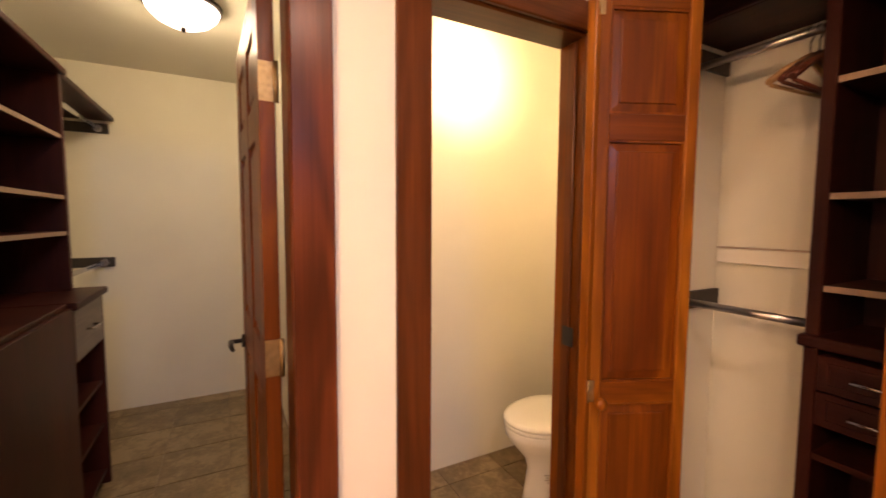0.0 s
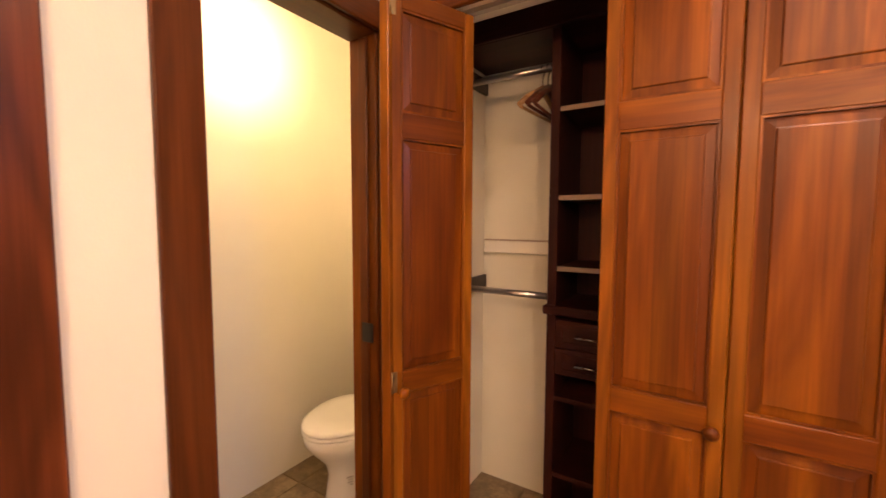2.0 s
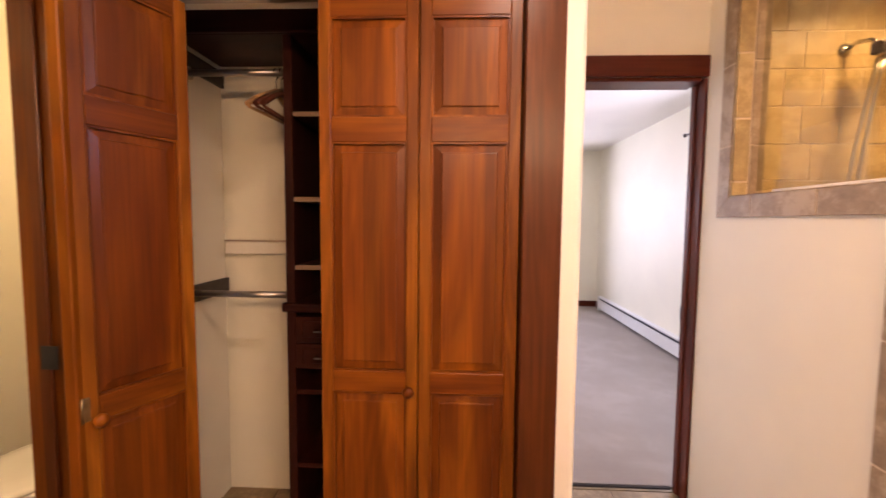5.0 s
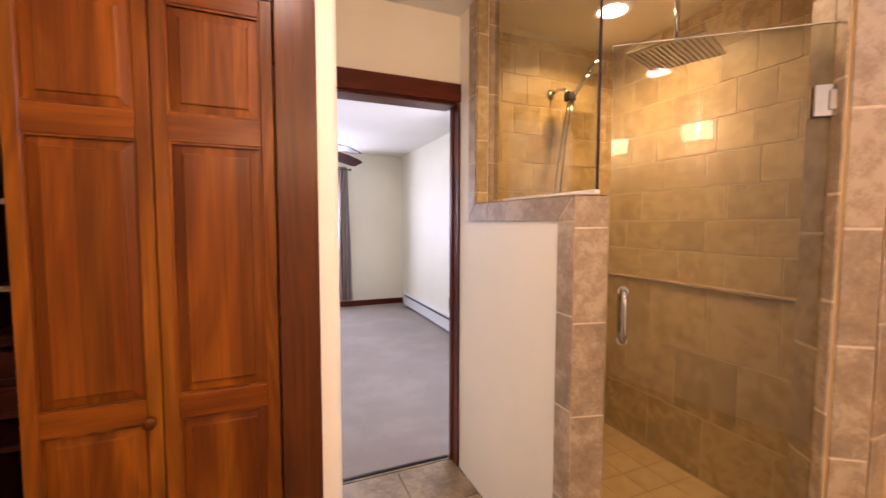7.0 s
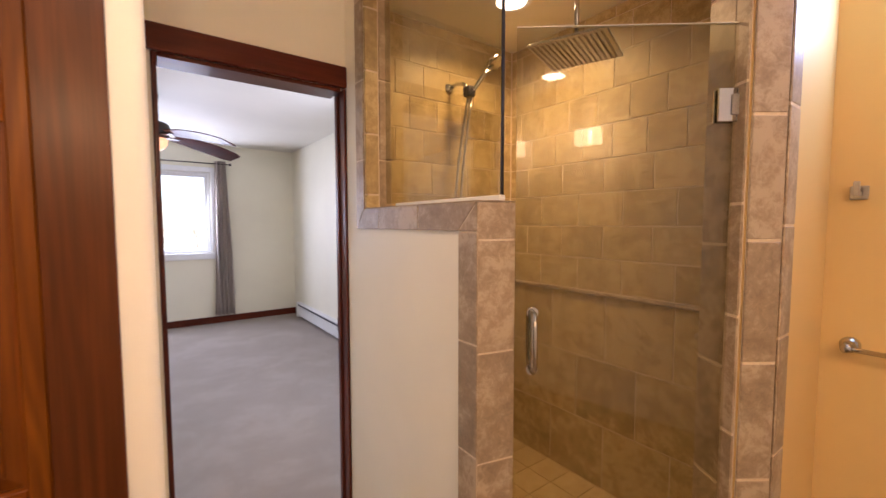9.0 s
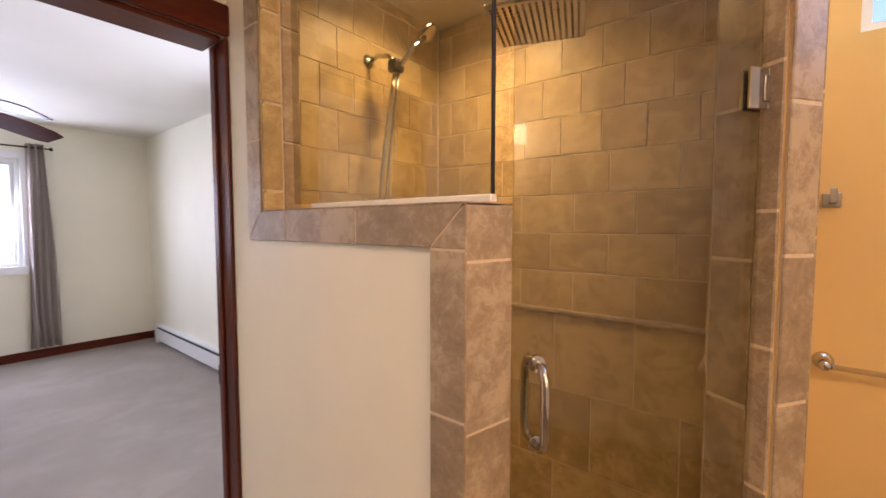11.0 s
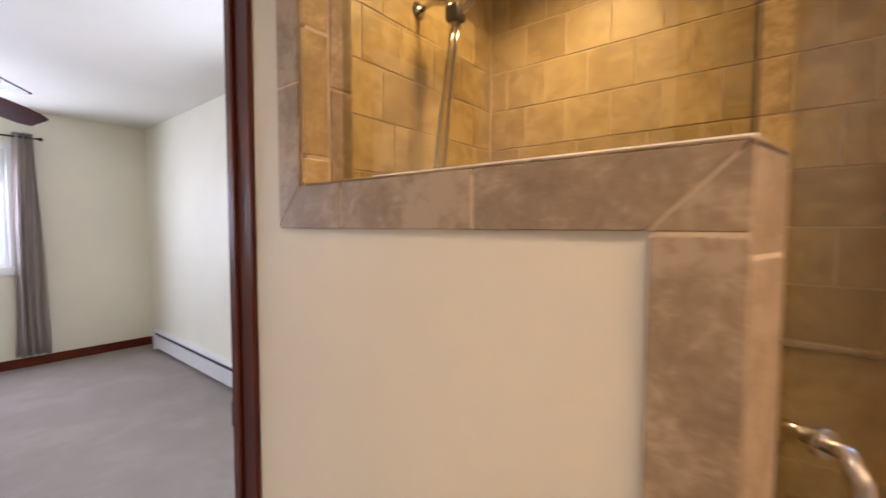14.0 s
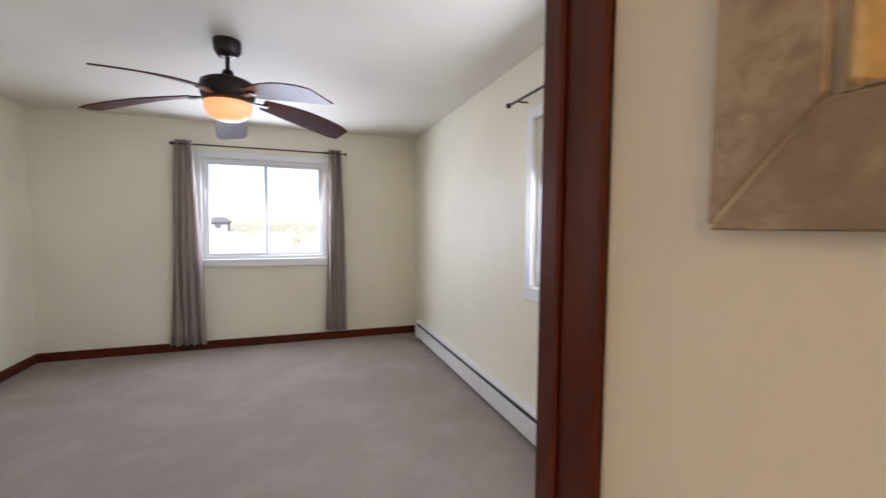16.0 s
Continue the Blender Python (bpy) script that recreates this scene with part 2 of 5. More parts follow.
M_REDY = wood("tinted_trim_along_y", BD_, BM_, BL_, 1, 0.3, vary=0.06)
CD, CM, CL = (0.022, 0.0045, 0.0032), (0.040, 0.0085, 0.005), (0.062, 0.014, 0.008)
M_CABZ = wood("cherry_cabinet_upright", CD, CM, CL, 2, 0.45, 0.03, vary=0.07)
M_CABX = wood("cherry_cabinet_along", CD, CM, CL, 0, 0.45, 0.03, vary=0.07)
M_BLADE = wood("fan_blade_veneer", (0.040, 0.007, 0.005), (0.055, 0.009, 0.006), (0.070, 0.013, 0.008), 0, 0.42, 0.0, 0.05, 0.07)
M_EDGE = plain("pale_shelf_edge", (0.30, 0.21, 0.15), 0.5)
M_TILE = stone("travertine_tile", (0.26, 0.186, 0.085), (0.42, 0.312, 0.148), (0.60, 0.475, 0.255))
M_TRIMTILE = stone("trim_tile", (0.19, 0.135, 0.085), (0.33, 0.245, 0.16), (0.52, 0.42, 0.30), 0.4, 12.0)
M_SLATE = stone("floor_tile", (0.085, 0.057, 0.026), (0.200, 0.142, 0.072), (0.36, 0.27, 0.155), 0.38, 6.0)
M_SHFLOOR = stone("shower_floor_tile", (0.38, 0.26, 0.12), (0.50, 0.36, 0.18), (0.60, 0.45, 0.25), 0.5, 6.0)
M_GROUT = plain("grout", (0.66, 0.54, 0.39), 0.85, 0, 90)
M_FGROUT = plain("floor_grout", (0.25, 0.19, 0.12), 0.9, 0, 90)
M_CHROME = plain("chrome", (0.56, 0.55, 0.54), 0.10, 1.0, 20, 0.02)
M_NICKEL = plain("brushed_nickel", (0.46, 0.43, 0.40), 0.28, 1.0, 200, 0.08)
M_BRASS = plain("worn_brass", (0.36, 0.25, 0.11), 0.45, 1.0, 60, 0.2)
M_BRONZE = plain("dark_bronze", (0.030, 0.022, 0.018), 0.38, 0.6, 50, 0.2)
M_BLACK = plain("black_paint", (0.012, 0.011, 0.012), 0.45, 0, 60, 0.2)
M_DARKRAIL = plain("dark_cleat_paint", (0.035, 0.028, 0.024), 0.5, 0, 40, 0.15)
M_PORC = plain("white_porcelain", (0.80, 0.79, 0.75), 0.12, 0, 5, 0.01)
M_WHITE = plain("white_vinyl", (0.80, 0.81, 0.82), 0.35, 0, 30, 0.02)
M_HEATER = plain("white_enamel", (0.72, 0.72, 0.70), 0.4, 0, 25, 0.03)
M_NOZZLE = plain("grey_rubber_nozzle", (0.20, 0.16, 0.12), 0.6)
M_SLOT = plain("heater_slot_shadow", (0.04, 0.04, 0.045), 0.6)
M_GLASS = clear_glass("shower_glass", (0.85, 0.845, 0.76))
M_PANE = clear_glass("window_glass", (0.96, 0.98, 0.99))
M_GLASSEDGE = plain("glass_edge", (0.05, 0.065, 0.045), 0.15, 0, 20, 0.1)
M_CHANNEL = plain("clear_vinyl_seal", (0.80, 0.80, 0.78), 0.25, 0, 20, 0.02)
M_CARPET = carpet_mat()
M_CURTAIN = fabric_mat("taupe_curtain_fabric", (0.60, 0.525, 0.47))
M_BULBGLASS = glow("lit_frosted_glass", (1.0, 0.38, 0.14), 0.55, (0.60, 0.36, 0.24))
M_DOMEGLASS = glow("lit_dome_glass", (1.0, 0.86, 0.62), 1.6)
M_SCONCE = glow("lit_sconce_glass", (1.0, 0.70, 0.38), 5.0)
M_DOWNLIGHT = glow("lit_downlight", (1.0, 0.82, 0.55), 3.5)
M_HANGER = wood("hanger_wood", (0.36, 0.20, 0.08), (0.48, 0.28, 0.12), (0.58, 0.36, 0.17), 1, 0.35)
M_HANGERD = wood("hanger_wood_dark", (0.06, 0.018, 0.010), (0.09, 0.026, 0.014), (0.12, 0.036, 0.018), 1, 0.3)
M_GRAYCAB = wood("grey_brown_drawer", (0.085, 0.06, 0.05), (0.12, 0.085, 0.07), (0.15, 0.11, 0.09), 0, 0.3)
M_GRASS = plain("dry_grass", (0.62, 0.57, 0.44), 0.9, 0, 3, 0.35)
M_FENCE = plain("weathered_fence", (0.42, 0.33, 0.25), 0.8, 0, 6, 0.2)
M_ROOF = plain("roof_shingle", (0.12, 0.12, 0.14), 0.9, 0, 8, 0.2)
M_SIDING = plain("pale_siding", (0.55, 0.50, 0.44), 0.8, 0, 4, 0.08)
M_LEAF = plain("shrub_leaves", (0.45, 0.42, 0.32), 0.8, 0, 10, 0.4)

# ---------------------------------------------------------------- mesh helpers


def bm_box(lo, hi, bevel=0.0, seg=1):
    bm = bmesh.new()
    bmesh.ops.create_cube(bm, size=1)
    for v in bm.verts:
        for k in range(3):
            v.co[k] = (lo[k] + hi[k]) / 2 + v.co[k] * (hi[k] - lo[k])
    if bevel:
        bmesh.ops.bevel(bm, geom=bm.edges[:], offset=bevel, segments=seg, affect='EDGES', profile=0.5)
    return bm


def bm_join(parts):
    out = bmesh.new()
    for b in parts:
        me = bpy.data.meshes.new("tmp")
        b.to_mesh(me)
        b.free()
        out.from_mesh(me)
        bpy.data.meshes.remove(me)
    return out


def bm_prism(outline, z0, z1, bevel=0.0):
    """An upright solid over a plan outline."""
    bm = bmesh.new()
    low = [bm.verts.new((x, y, z0)) for x, y in outline]
    face = bm.faces.new(low)
    res = bmesh.ops.extrude_face_region(bm, geom=[face])
    for v in res["geom"]:
        if isinstance(v, bmesh.types.BMVert):
            v.co.z = z1
    bmesh.ops.recalc_face_normals(bm, faces=bm.faces[:])
    if bevel:
        bmesh.ops.bevel(bm, geom=bm.edges[:], offset=bevel, segments=2, affect='EDGES', profile=0.5)
    return bm


def bm_tube(points, radius, sides=12, closed_ends=True):
    """A round bar through points; radius may be one number or one for each point."""
    bm = bmesh.new()
    pts = [Vector(p) for p in points]
    rad = radius if isinstance(radius, (list, tuple)) else [radius] * len(pts)
    rings = []
    side = None
    for i, p in enumerate(pts):
        d = (pts[min(i + 1, len(pts) - 1)] - pts[max(i - 1, 0)]).normalized()
        if side is None:
            side = d.orthogonal().normalized()
        side = (side - d * side.dot(d)).normalized()
        up = d.cross(side)
        rings.append([bm.verts.new(p + (side * math.cos(a) + up * math.sin(a)) * rad[i])
                      for a in (2 * math.pi * k / sides for k in range(sides))])
    for a, b in zip(rings, rings[1:]):
        for k in range(sides):
            bm.faces.new((a[k], a[(k + 1) % sides], b[(k + 1) % sides], b[k])).smooth = True
    if closed_ends:
        bm.faces.new(rings[0][::-1])
        bm.faces.new(rings[-1])
    bmesh.ops.recalc_face_normals(bm, faces=bm.faces[:])
    return bm


def bm_lathe(profile, at=(0, 0, 0), sides=32, squash=(1, 1)):
    """A turned shape: profile of (radius, z) from bottom to top."""
    bm = bmesh.new()
    rings = []
    for r, z in profile:
        rings.append([bm.verts.new((at[0] + r * squash[0] * math.cos(2 * math.pi * k / sides),
                                    at[1] + r * squash[1] * math.sin(2 * math.pi * k / sides), at[2] + z)) for k in range(sides)])
    for a, b in zip(rings, rings[1:]):
        for k in range(sides):
            bm.faces.new((a[k], a[(k + 1) % sides], b[(k + 1) % sides], b[k])).smooth = True
    bm.faces.new(rings[0][::-1])
    bm.faces.new(rings[-1])
    bmesh.ops.recalc_face_normals(bm, faces=bm.faces[:])
    return bm


def mesh_of(name, bm, mat):
    me = bpy.data.meshes.new(name)
    bm.to_mesh(me)
    bm.free()
    me.materials.append(mat)
    return me


def part(name, bm, material, parent, label=""):
    ob = new(name, mesh_of(name, bm, material))
    ob.parent = parent
    return tagged(ob, label)


def thing(name, label, category, at=(0, 0, 0), rz=0, group=""):
    ob = new(name)
    ob.matrix_basis = pose(*at, 0, 0, rz)
    ob.empty_display_size = 0.1
    return tagged(ob, label, category, group)


def solid(name, bm, material, label, category, kind="", group=""):
    return tagged(new(name, mesh_of(name, bm, material)), label, category, group, kind)


def structure(name, bm, material, label, category="wall"):
    return solid(name, bm, material, label, category, "structure")

# ---------------------------------------------------------------- structure
CEIL, BCEIL = 2.44, 2.47


def slab(name, lo, hi, mat, label, category="wall"):
    return structure(name, bm_box(lo, hi), mat, label, category)


CREAM = "cream painted plaster wall"
slab("wall_bath_west_1", (-0.67, -0.85, 0), (-0.55, -0.21, CEIL), M_WALL, CREAM)
slab("wall_bath_west_2", (-0.67, 0.535, 0), (-0.55, 0.875, CEIL), M_WALL, "narrow cream wall between two dark door casings")
slab("wall_bath_west_3", (-0.67, 1.49, 0), (-0.55, 1.68, CEIL), M_WALL, CREAM)
slab("wall_bath_west_4", (-0.67, -0.21, 2.0), (-0.55, 0.535, CEIL), M_WALL, "cream wall over the dressing room door")
slab("wall_bath_west_5", (-0.67, 0.875, 1.985), (-0.55, 1.49, CEIL), M_WALL, "cream wall over the toilet room door")
slab("wall_closet_front_1", (-0.55, 1.565, 0), (-0.44, 1.68, CEIL), M_WALL, CREAM)
slab("wall_closet_front_2", (-0.44, 1.565, 2.02), (0.79, 1.68, CEIL), M_WALL, "cream wall over the folding closet doors")
# end of the closet wall, with a rounded plaster corner
cx, cy, cr = 0.965, 1.565, 0.022
arc = [(cx - cr + cr * math.sin(a), cy + cr - cr * math.cos(a)) for a in (i * math.pi / 12 for i in range(7))]
structure("wall_closet_end", bm_prism([(0.79, 1.565)] + arc + [(0.965, 2.262), (0.86, 2.262), (0.86, 1.68), (0.79, 1.68)], 0, CEIL),
          M_WALL, "cream closet end wall with rounded plaster corner")
slab("wall_closet_west", (-0.67, 1.68, 0), (-0.53, 2.262, CEIL), M_WALL, CREAM)
slab("wall_bedroom_south_1", (-1.51, 2.262, 0), (0.985, 2.40, BCEIL), M_BEDWALL, CREAM)
slab("wall_bedroom_south_2", (0.985, 2.262, 2.0), (1.703, 2.40, BCEIL), M_WALL, "cream wall over the bedroom doorway")
slab("wall_bedroom_south_3", (1.703, 2.332, 0), (2.80, 2.372, BCEIL), M_BEDWALL, CREAM)
slab("wall_shower_stub", (1.703, 2.056, 0), (1.81, 2.332, CEIL), M_WALL, "cream wall stub beside the shower opening")
slab("wall_shower_pony", (1.703, 1.343, 0), (1.81, 2.056, 1.444), M_WALL, "cream half wall capped with stone-look tile")
# exterior wall with its two windows
XE, XO = 2.845, 3.0
slab("wall_bedroom_south_5", (1.703, 2.3725, 1.996), (1.8595, 2.40, BCEIL), M_BEDWALL, CREAM)
slab("wall_bedroom_south_4", (1.86, 2.3725, 0), (2.844, 2.40, BCEIL), M_BEDWALL, CREAM)
slab("wall_east_1", (XE, -0.85, 0), (XO, 2.40, 1.985), M_GOLD, "warm gold bathroom wall")
slab("wall_east_2", (XE, 0.72, 1.985), (XO, 2.40, CEIL), M_GOLD, "warm gold bathroom wall")
slab("wall_east_3", (XE, -0.85, 1.985), (XO, 0.18, CEIL), M_GOLD, "warm gold bathroom wall")
slab("wall_east_4", (XE, 0.18, 2.36), (XO, 0.72, CEIL), M_GOLD, "warm gold bathroom wall")
XB = 2.80
slab("wall_east_5", (XB, 2.40, 0), (XO, 2.84, BCEIL), M_BEDWALL, CREAM)
slab("wall_east_6", (XB, 4.15, 0), (XO, 7.05, BCEIL), M_BEDWALL, "cream bedroom wall above a baseboard heater")
slab("wall_east_7", (XB, 2.84, 0), (XO, 4.15, 0.99), M_BEDWALL, CREAM)
slab("wall_east_8", (XB, 2.84, 2.05), (XO, 4.15, BCEIL), M_BEDWALL, CREAM)
YB = 6.92
slab("wall_bedroom_north_1", (-1.13, YB, 0), (0.42, 7.05, BCEIL), M_BEDWALL, CREAM)
slab("wall_bedroom_north_2", (1.69, YB, 0), (XB, 7.05, BCEIL), M_BEDWALL, CREAM)
slab("wall_bedroom_north_3", (0.42, YB, 0), (1.69, 7.05, 0.99), M_BEDWALL, CREAM)
slab("wall_bedroom_north_4", (0.42, YB, 2.09), (1.69, 7.05, BCEIL), M_BEDWALL, CREAM)
slab("wall_bedroom_west", (-1.13, 2.40, 0), (-1.03, YB, BCEIL), M_BEDWALL, CREAM)
# dressing room, toilet room, back of the bathroom
slab("wall_dressing_west", (-3.15, -0.72, 0), (-3.05, 0.80, CEIL), M_WALL, CREAM)
slab("wall_dressing_south", (-3.05, -0.72, 0), (-0.67, -0.62, CEIL), M_WALL, CREAM)
slab("wall_dressing_north", (-3.05, 0.70, 0), (-0.67, 0.80, CEIL), M_WALL, CREAM)
slab("wall_toilet_west", (-1.51, 0.80, 0), (-1.41, 2.262, CEIL), M_WALL, "cream toilet room wall glowing under a lamp")
slab("wall_bath_south", (-0.55, -0.85, 0), (XE, -0.75, CEIL), M_WALL, "cream vanity wall with two lit sconces")
slab("ceiling_bath", (-3.15, -1.0, CEIL), (XO, 2.262, CEIL + 0.1), M_CEIL, "pale painted ceiling", "ceiling")
slab("ceiling_bedroom", (-1.13, 2.40, BCEIL), (XO, 7.05, BCEIL + 0.1), M_CEIL, "pale painted bedroom ceiling", "ceiling")
slab("ceiling_shower_edge", (1.81, 2.262, CEIL), (XO, 2.332, CEIL + 0.1), M_CEIL, "pale painted ceiling edge", "ceiling")
floor_bath = slab("floor_bath", (-3.15, -1.0, -0.1), (XE, 2.375, -0.006), M_FGROUT, "slate-look tiled floor with dark grout", "floor")
slab("floor_bedroom", (-1.13, 2.375, -0.1), (XB, YB, 0.004), M_CARPET, "taupe cut-pile carpet with brushed footmarks", "carpet")

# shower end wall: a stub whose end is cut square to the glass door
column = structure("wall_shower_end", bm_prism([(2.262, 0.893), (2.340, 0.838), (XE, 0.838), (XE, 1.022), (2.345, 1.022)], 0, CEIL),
                   M_GOLD, "gold end wall of the corner shower")

# ---------------------------------------------------------------- trim


def trim(name, lo, hi, mat, label="dark red-brown stained wood trim", bev=0.004):
    return structure(name, bm_box(lo, hi, bev), mat, label, "trim")


# toilet room door
trim("trim_toilet_1", (-0.549, 0.785, 0), (-0.532, 0.887, 1.985), M_TRIMZ)
trim("trim_toilet_2", (-0.549, 1.478, 0), (-0.532, 1.562, 1.985), M_TRIMZ)
trim("trim_toilet_3", (-0.549, 0.785, 1.973), (-0.530, 1.562, 2.07), M_TRIMY)
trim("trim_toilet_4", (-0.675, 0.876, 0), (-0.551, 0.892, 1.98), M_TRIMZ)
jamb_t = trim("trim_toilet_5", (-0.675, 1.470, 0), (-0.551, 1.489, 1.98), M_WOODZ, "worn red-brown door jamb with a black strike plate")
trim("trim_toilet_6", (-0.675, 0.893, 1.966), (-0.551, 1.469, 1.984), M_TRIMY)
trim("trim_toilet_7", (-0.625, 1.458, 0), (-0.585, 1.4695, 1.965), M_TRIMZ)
part("strike_plate", bm_box((-0.612, 1.455, 0.90), (-0.560, 1.4575, 0.97), 0.001), M_BLACK, jamb_t, "black metal strike plate")
# dressing room door
jamb_d = trim("trim_dressing_1", (-0.549, 0.522, 0), (-0.530, 0.622, 1.99), M_KNOT, "red-brown stained casing with knotty grain")
trim("trim_dressing_2", (-0.549, -0.30, 0), (-0.532, -0.20, 1.99), M_WOODZ)
trim("trim_dressing_3", (-0.549, -0.30, 1.99), (-0.530, 0.622, 2.085), M_WOODY)
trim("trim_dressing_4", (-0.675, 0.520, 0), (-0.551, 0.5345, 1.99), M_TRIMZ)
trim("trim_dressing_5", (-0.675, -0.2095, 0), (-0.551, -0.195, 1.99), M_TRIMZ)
# folding door closet
trim("trim_closet_1", (0.7865, 1.547, 0), (0.900, 1.564, 2.015), M_TRIMZ, "wide red-brown stained closet casing", 0.002)
trim("trim_closet_2", (-0.545, 1.547, 0), (-0.448, 1.564, 2.015), M_WOODZ)
trim("trim_closet_3", (-0.545, 1.545, 2.016), (0.900, 1.564, 2.11), M_WOODX)
trim("trim_closet_4", (0.7845, 1.5645, 0), (0.7895, 1.68, 2.01), M_TRIMZ)
slab("trim_closet_track", (-0.43, 1.588, 2.004), (0.78, 1.612, 2.019), M_NICKEL, "metal folding door track", "trim")
# bedroom doorway
jamb_b = trim("trim_bedroom_1", (1.692, 2.252, 0), (1.7025, 2.372, 1.995), M_REDZ, "dark red-brown door jamb with stop and strike plate")
trim("trim_bedroom_2", (1.684, 2.318, 0), (1.6915, 2.352, 1.982), M_REDZ)
trim("trim_bedroom_3", (0.986, 2.252, 0), (1.002, 2.412, 1.995), M_REDZ)
trim("trim_bedroom_4", (0.968, 2.240, 1.996), (1.7025, 2.261, 2.088), M_REDX)
trim("trim_bedroom_5", (1.003, 2.265, 1.982), (1.685, 2.395, 1.999), M_REDX)
trim("trim_bedroom_7", (1.703, 2.2485, 0.0), (1.7075, 2.2615, 1.99), M_REDZ)
part("strike_plate", bm_box((1.6895, 2.3535, 0.870), (1.6917, 2.3705, 0.935), 0.0008), M_BLACK, jamb_b, "black metal strike plate")
slab("trim_threshold", (1.003, 2.366, -0.004), (1.685, 2.384, 0.004), M_BRONZE, "thin dark carpet edge strip", "trim")
# baseboards of the bedroom
BB = "dark red-brown wood baseboard"
slab("baseboard_1", (-1.029, YB - 0.014, 0.004), (XB - 0.001, YB - 0.001, 0.095), M_REDX, BB, "baseboard")
slab("baseboard_2", (-1.029, 2.43, 0.004), (-1.015, YB - 0.015, 0.095), M_REDY, BB, "baseboard")
slab("baseboard_3", (XB - 0.015, 6.64, 0.004), (XB - 0.001, YB - 0.015, 0.095), M_REDY, BB, "baseboard")

# ---------------------------------------------------------------- windows


def window(name, w, h, label, sash_split=True):
    """A white vinyl slider. Local x across, z up, y outwards; origin at the lower left corner of the opening."""
    win = tagged(new(name), label, "window", kind="structure")
    fr = 0.036
    part("window_frame", bm_join([bm_box((0, 0.02, 0), (fr, 0.10, h), 0.004), bm_box((w - fr, 0.02, 0), (w, 0.10, h), 0.004),
                                  bm_box((fr, 0.02, 0), (w - fr, 0.10, fr), 0.004), bm_box((fr, 0.02, h - fr), (w - fr, 0.10, h), 0.004)]), M_WHITE, win)
    part("window_sill", bm_box((-0.07, -0.028, -0.085), (w + 0.07, 0.0, 0.0), 0.005), M_WHITE, win)
    part("casing", bm_join([bm_box((-0.07, -0.018, 0.001), (-0.001, -0.001, h + 0.07), 0.004), bm_box((w + 0.001, -0.018, 0.001), (w + 0.07, -0.001, h + 0.07), 0.004),
                            bm_box((-0.001, -0.018, h + 0.001), (w + 0.001, -0.001, h + 0.07), 0.004)]), M_WHITE, win)
    if sash_split:
        mid = w / 2
        st = 0.028
        for a, b, y in ((fr, mid + 0.02, 0.035), (mid - 0.02, w - fr, 0.065)):
            sash = part("sash", bm_join([bm_box((a, y, fr), (a + st, y + 0.025, h - fr), 0.003), bm_box((b - st, y, fr), (b, y + 0.025, h - fr), 0.003),
                                         bm_box((a + st, y, fr), (b - st, y + 0.025, fr + st), 0.003), bm_box((a + st, y, h - fr - st), (b - st, y + 0.025, h - fr), 0.003)]), M_WHITE, win)
            pane = part("pane", bm_box((a + st, y + 0.010, fr + st), (b - st, y + 0.014, h - fr - st)), M_PANE, sash)
            pane.visible_shadow = False
    else:
        pane = part("pane", bm_box((fr, 0.05, fr), (w - fr, 0.054, h - fr)), M_PANE, win)
        pane.visible_shadow = False
    return win


window("window_1", 1.27, 1.10, "white vinyl sliding window with bright daylight").matrix_basis = pose(0.42, YB, 0.99)
window("window_2", 1.31, 1.06, "white vinyl sliding window on the heater wall").matrix_basis = pose(XB, 4.15, 0.99, 0, 0, -90)
bw = tagged(new("window_3"), "small high white bathroom window", "window", kind="structure")
part("window_frame", bm_join([bm_box((2.86, 0.18, 1.985), (2.95, 0.205, 2.36)), bm_box((2.86, 0.695, 1.985), (2.95, 0.72, 2.36)),
                              bm_box((2.86, 0.205, 1.985), (2.95, 0.695, 2.01)), bm_box((2.86, 0.205, 2.335), (2.95, 0.695, 2.36))]), M_WHITE, bw)
pane = part("pane", bm_box((2.90, 0.205, 2.01), (2.904, 0.695, 2.335)), M_PANE, bw)
pane.visible_shadow = False

# ---------------------------------------------------------------- outdoors
structure("ground", bm_box((-80, -60, -0.9), (80, 120, -0.6)), M_GRASS, "dry pale grass yard", "ground")
fence = thing("fence", "low weathered wooden board fence across the yard", "fence", (0, 15.0, -0.6))
for i in range(20):
    part("fence_board", bm_box((-9.5 + i, -0.02, 0.05), (-8.52 + i, 0.02, 1.15 + 0.03 * math.sin(i * 2.1)), 0.004), M_FENCE, fence)
for i in range(11):
    part("post", bm_box((-9.55 + 2 * i, 0.021, 0), (-9.45 + 2 * i, 0.12, 1.3), 0.01), M_FENCE, fence)
house = thing("house", "distant house with dark shingled roof beyond the fence", "house", (-19.4, 130.0, -0.6))
part("wall", bm_box((-2.4, 0, 0), (2.4, 5, 2.5)), M_SIDING, house)
part("roof", bm_join([bm_prism([(-2.9, -0.5), (2.9, -0.5), (2.9, 5.5), (-2.9, 5.5)], 2.5, 2.7)]), M_ROOF, house)
rb = bmesh.new()
pts = [rb.verts.new(p) for p in ((-2.9, -0.5, 2.7), (2.9, -0.5, 2.7), (2.9, 5.5, 2.7), (-2.9, 5.5, 2.7), (-1.6, 2.5, 4.0), (1.6, 2.5, 4.0))]
for ids in ((0, 1, 5, 4), (2, 3, 4, 5), (1, 2, 5), (3, 0, 4), (3, 2, 1, 0)):
    rb.faces.new([pts[i] for i in ids])
part("roof_ridge", rb, M_ROOF, house)
part("window", bm_box((-0.8, -0.03, 0.9), (0.8, 0.0, 2.0)), M_ROOF, house)
rs = random.Random(5)
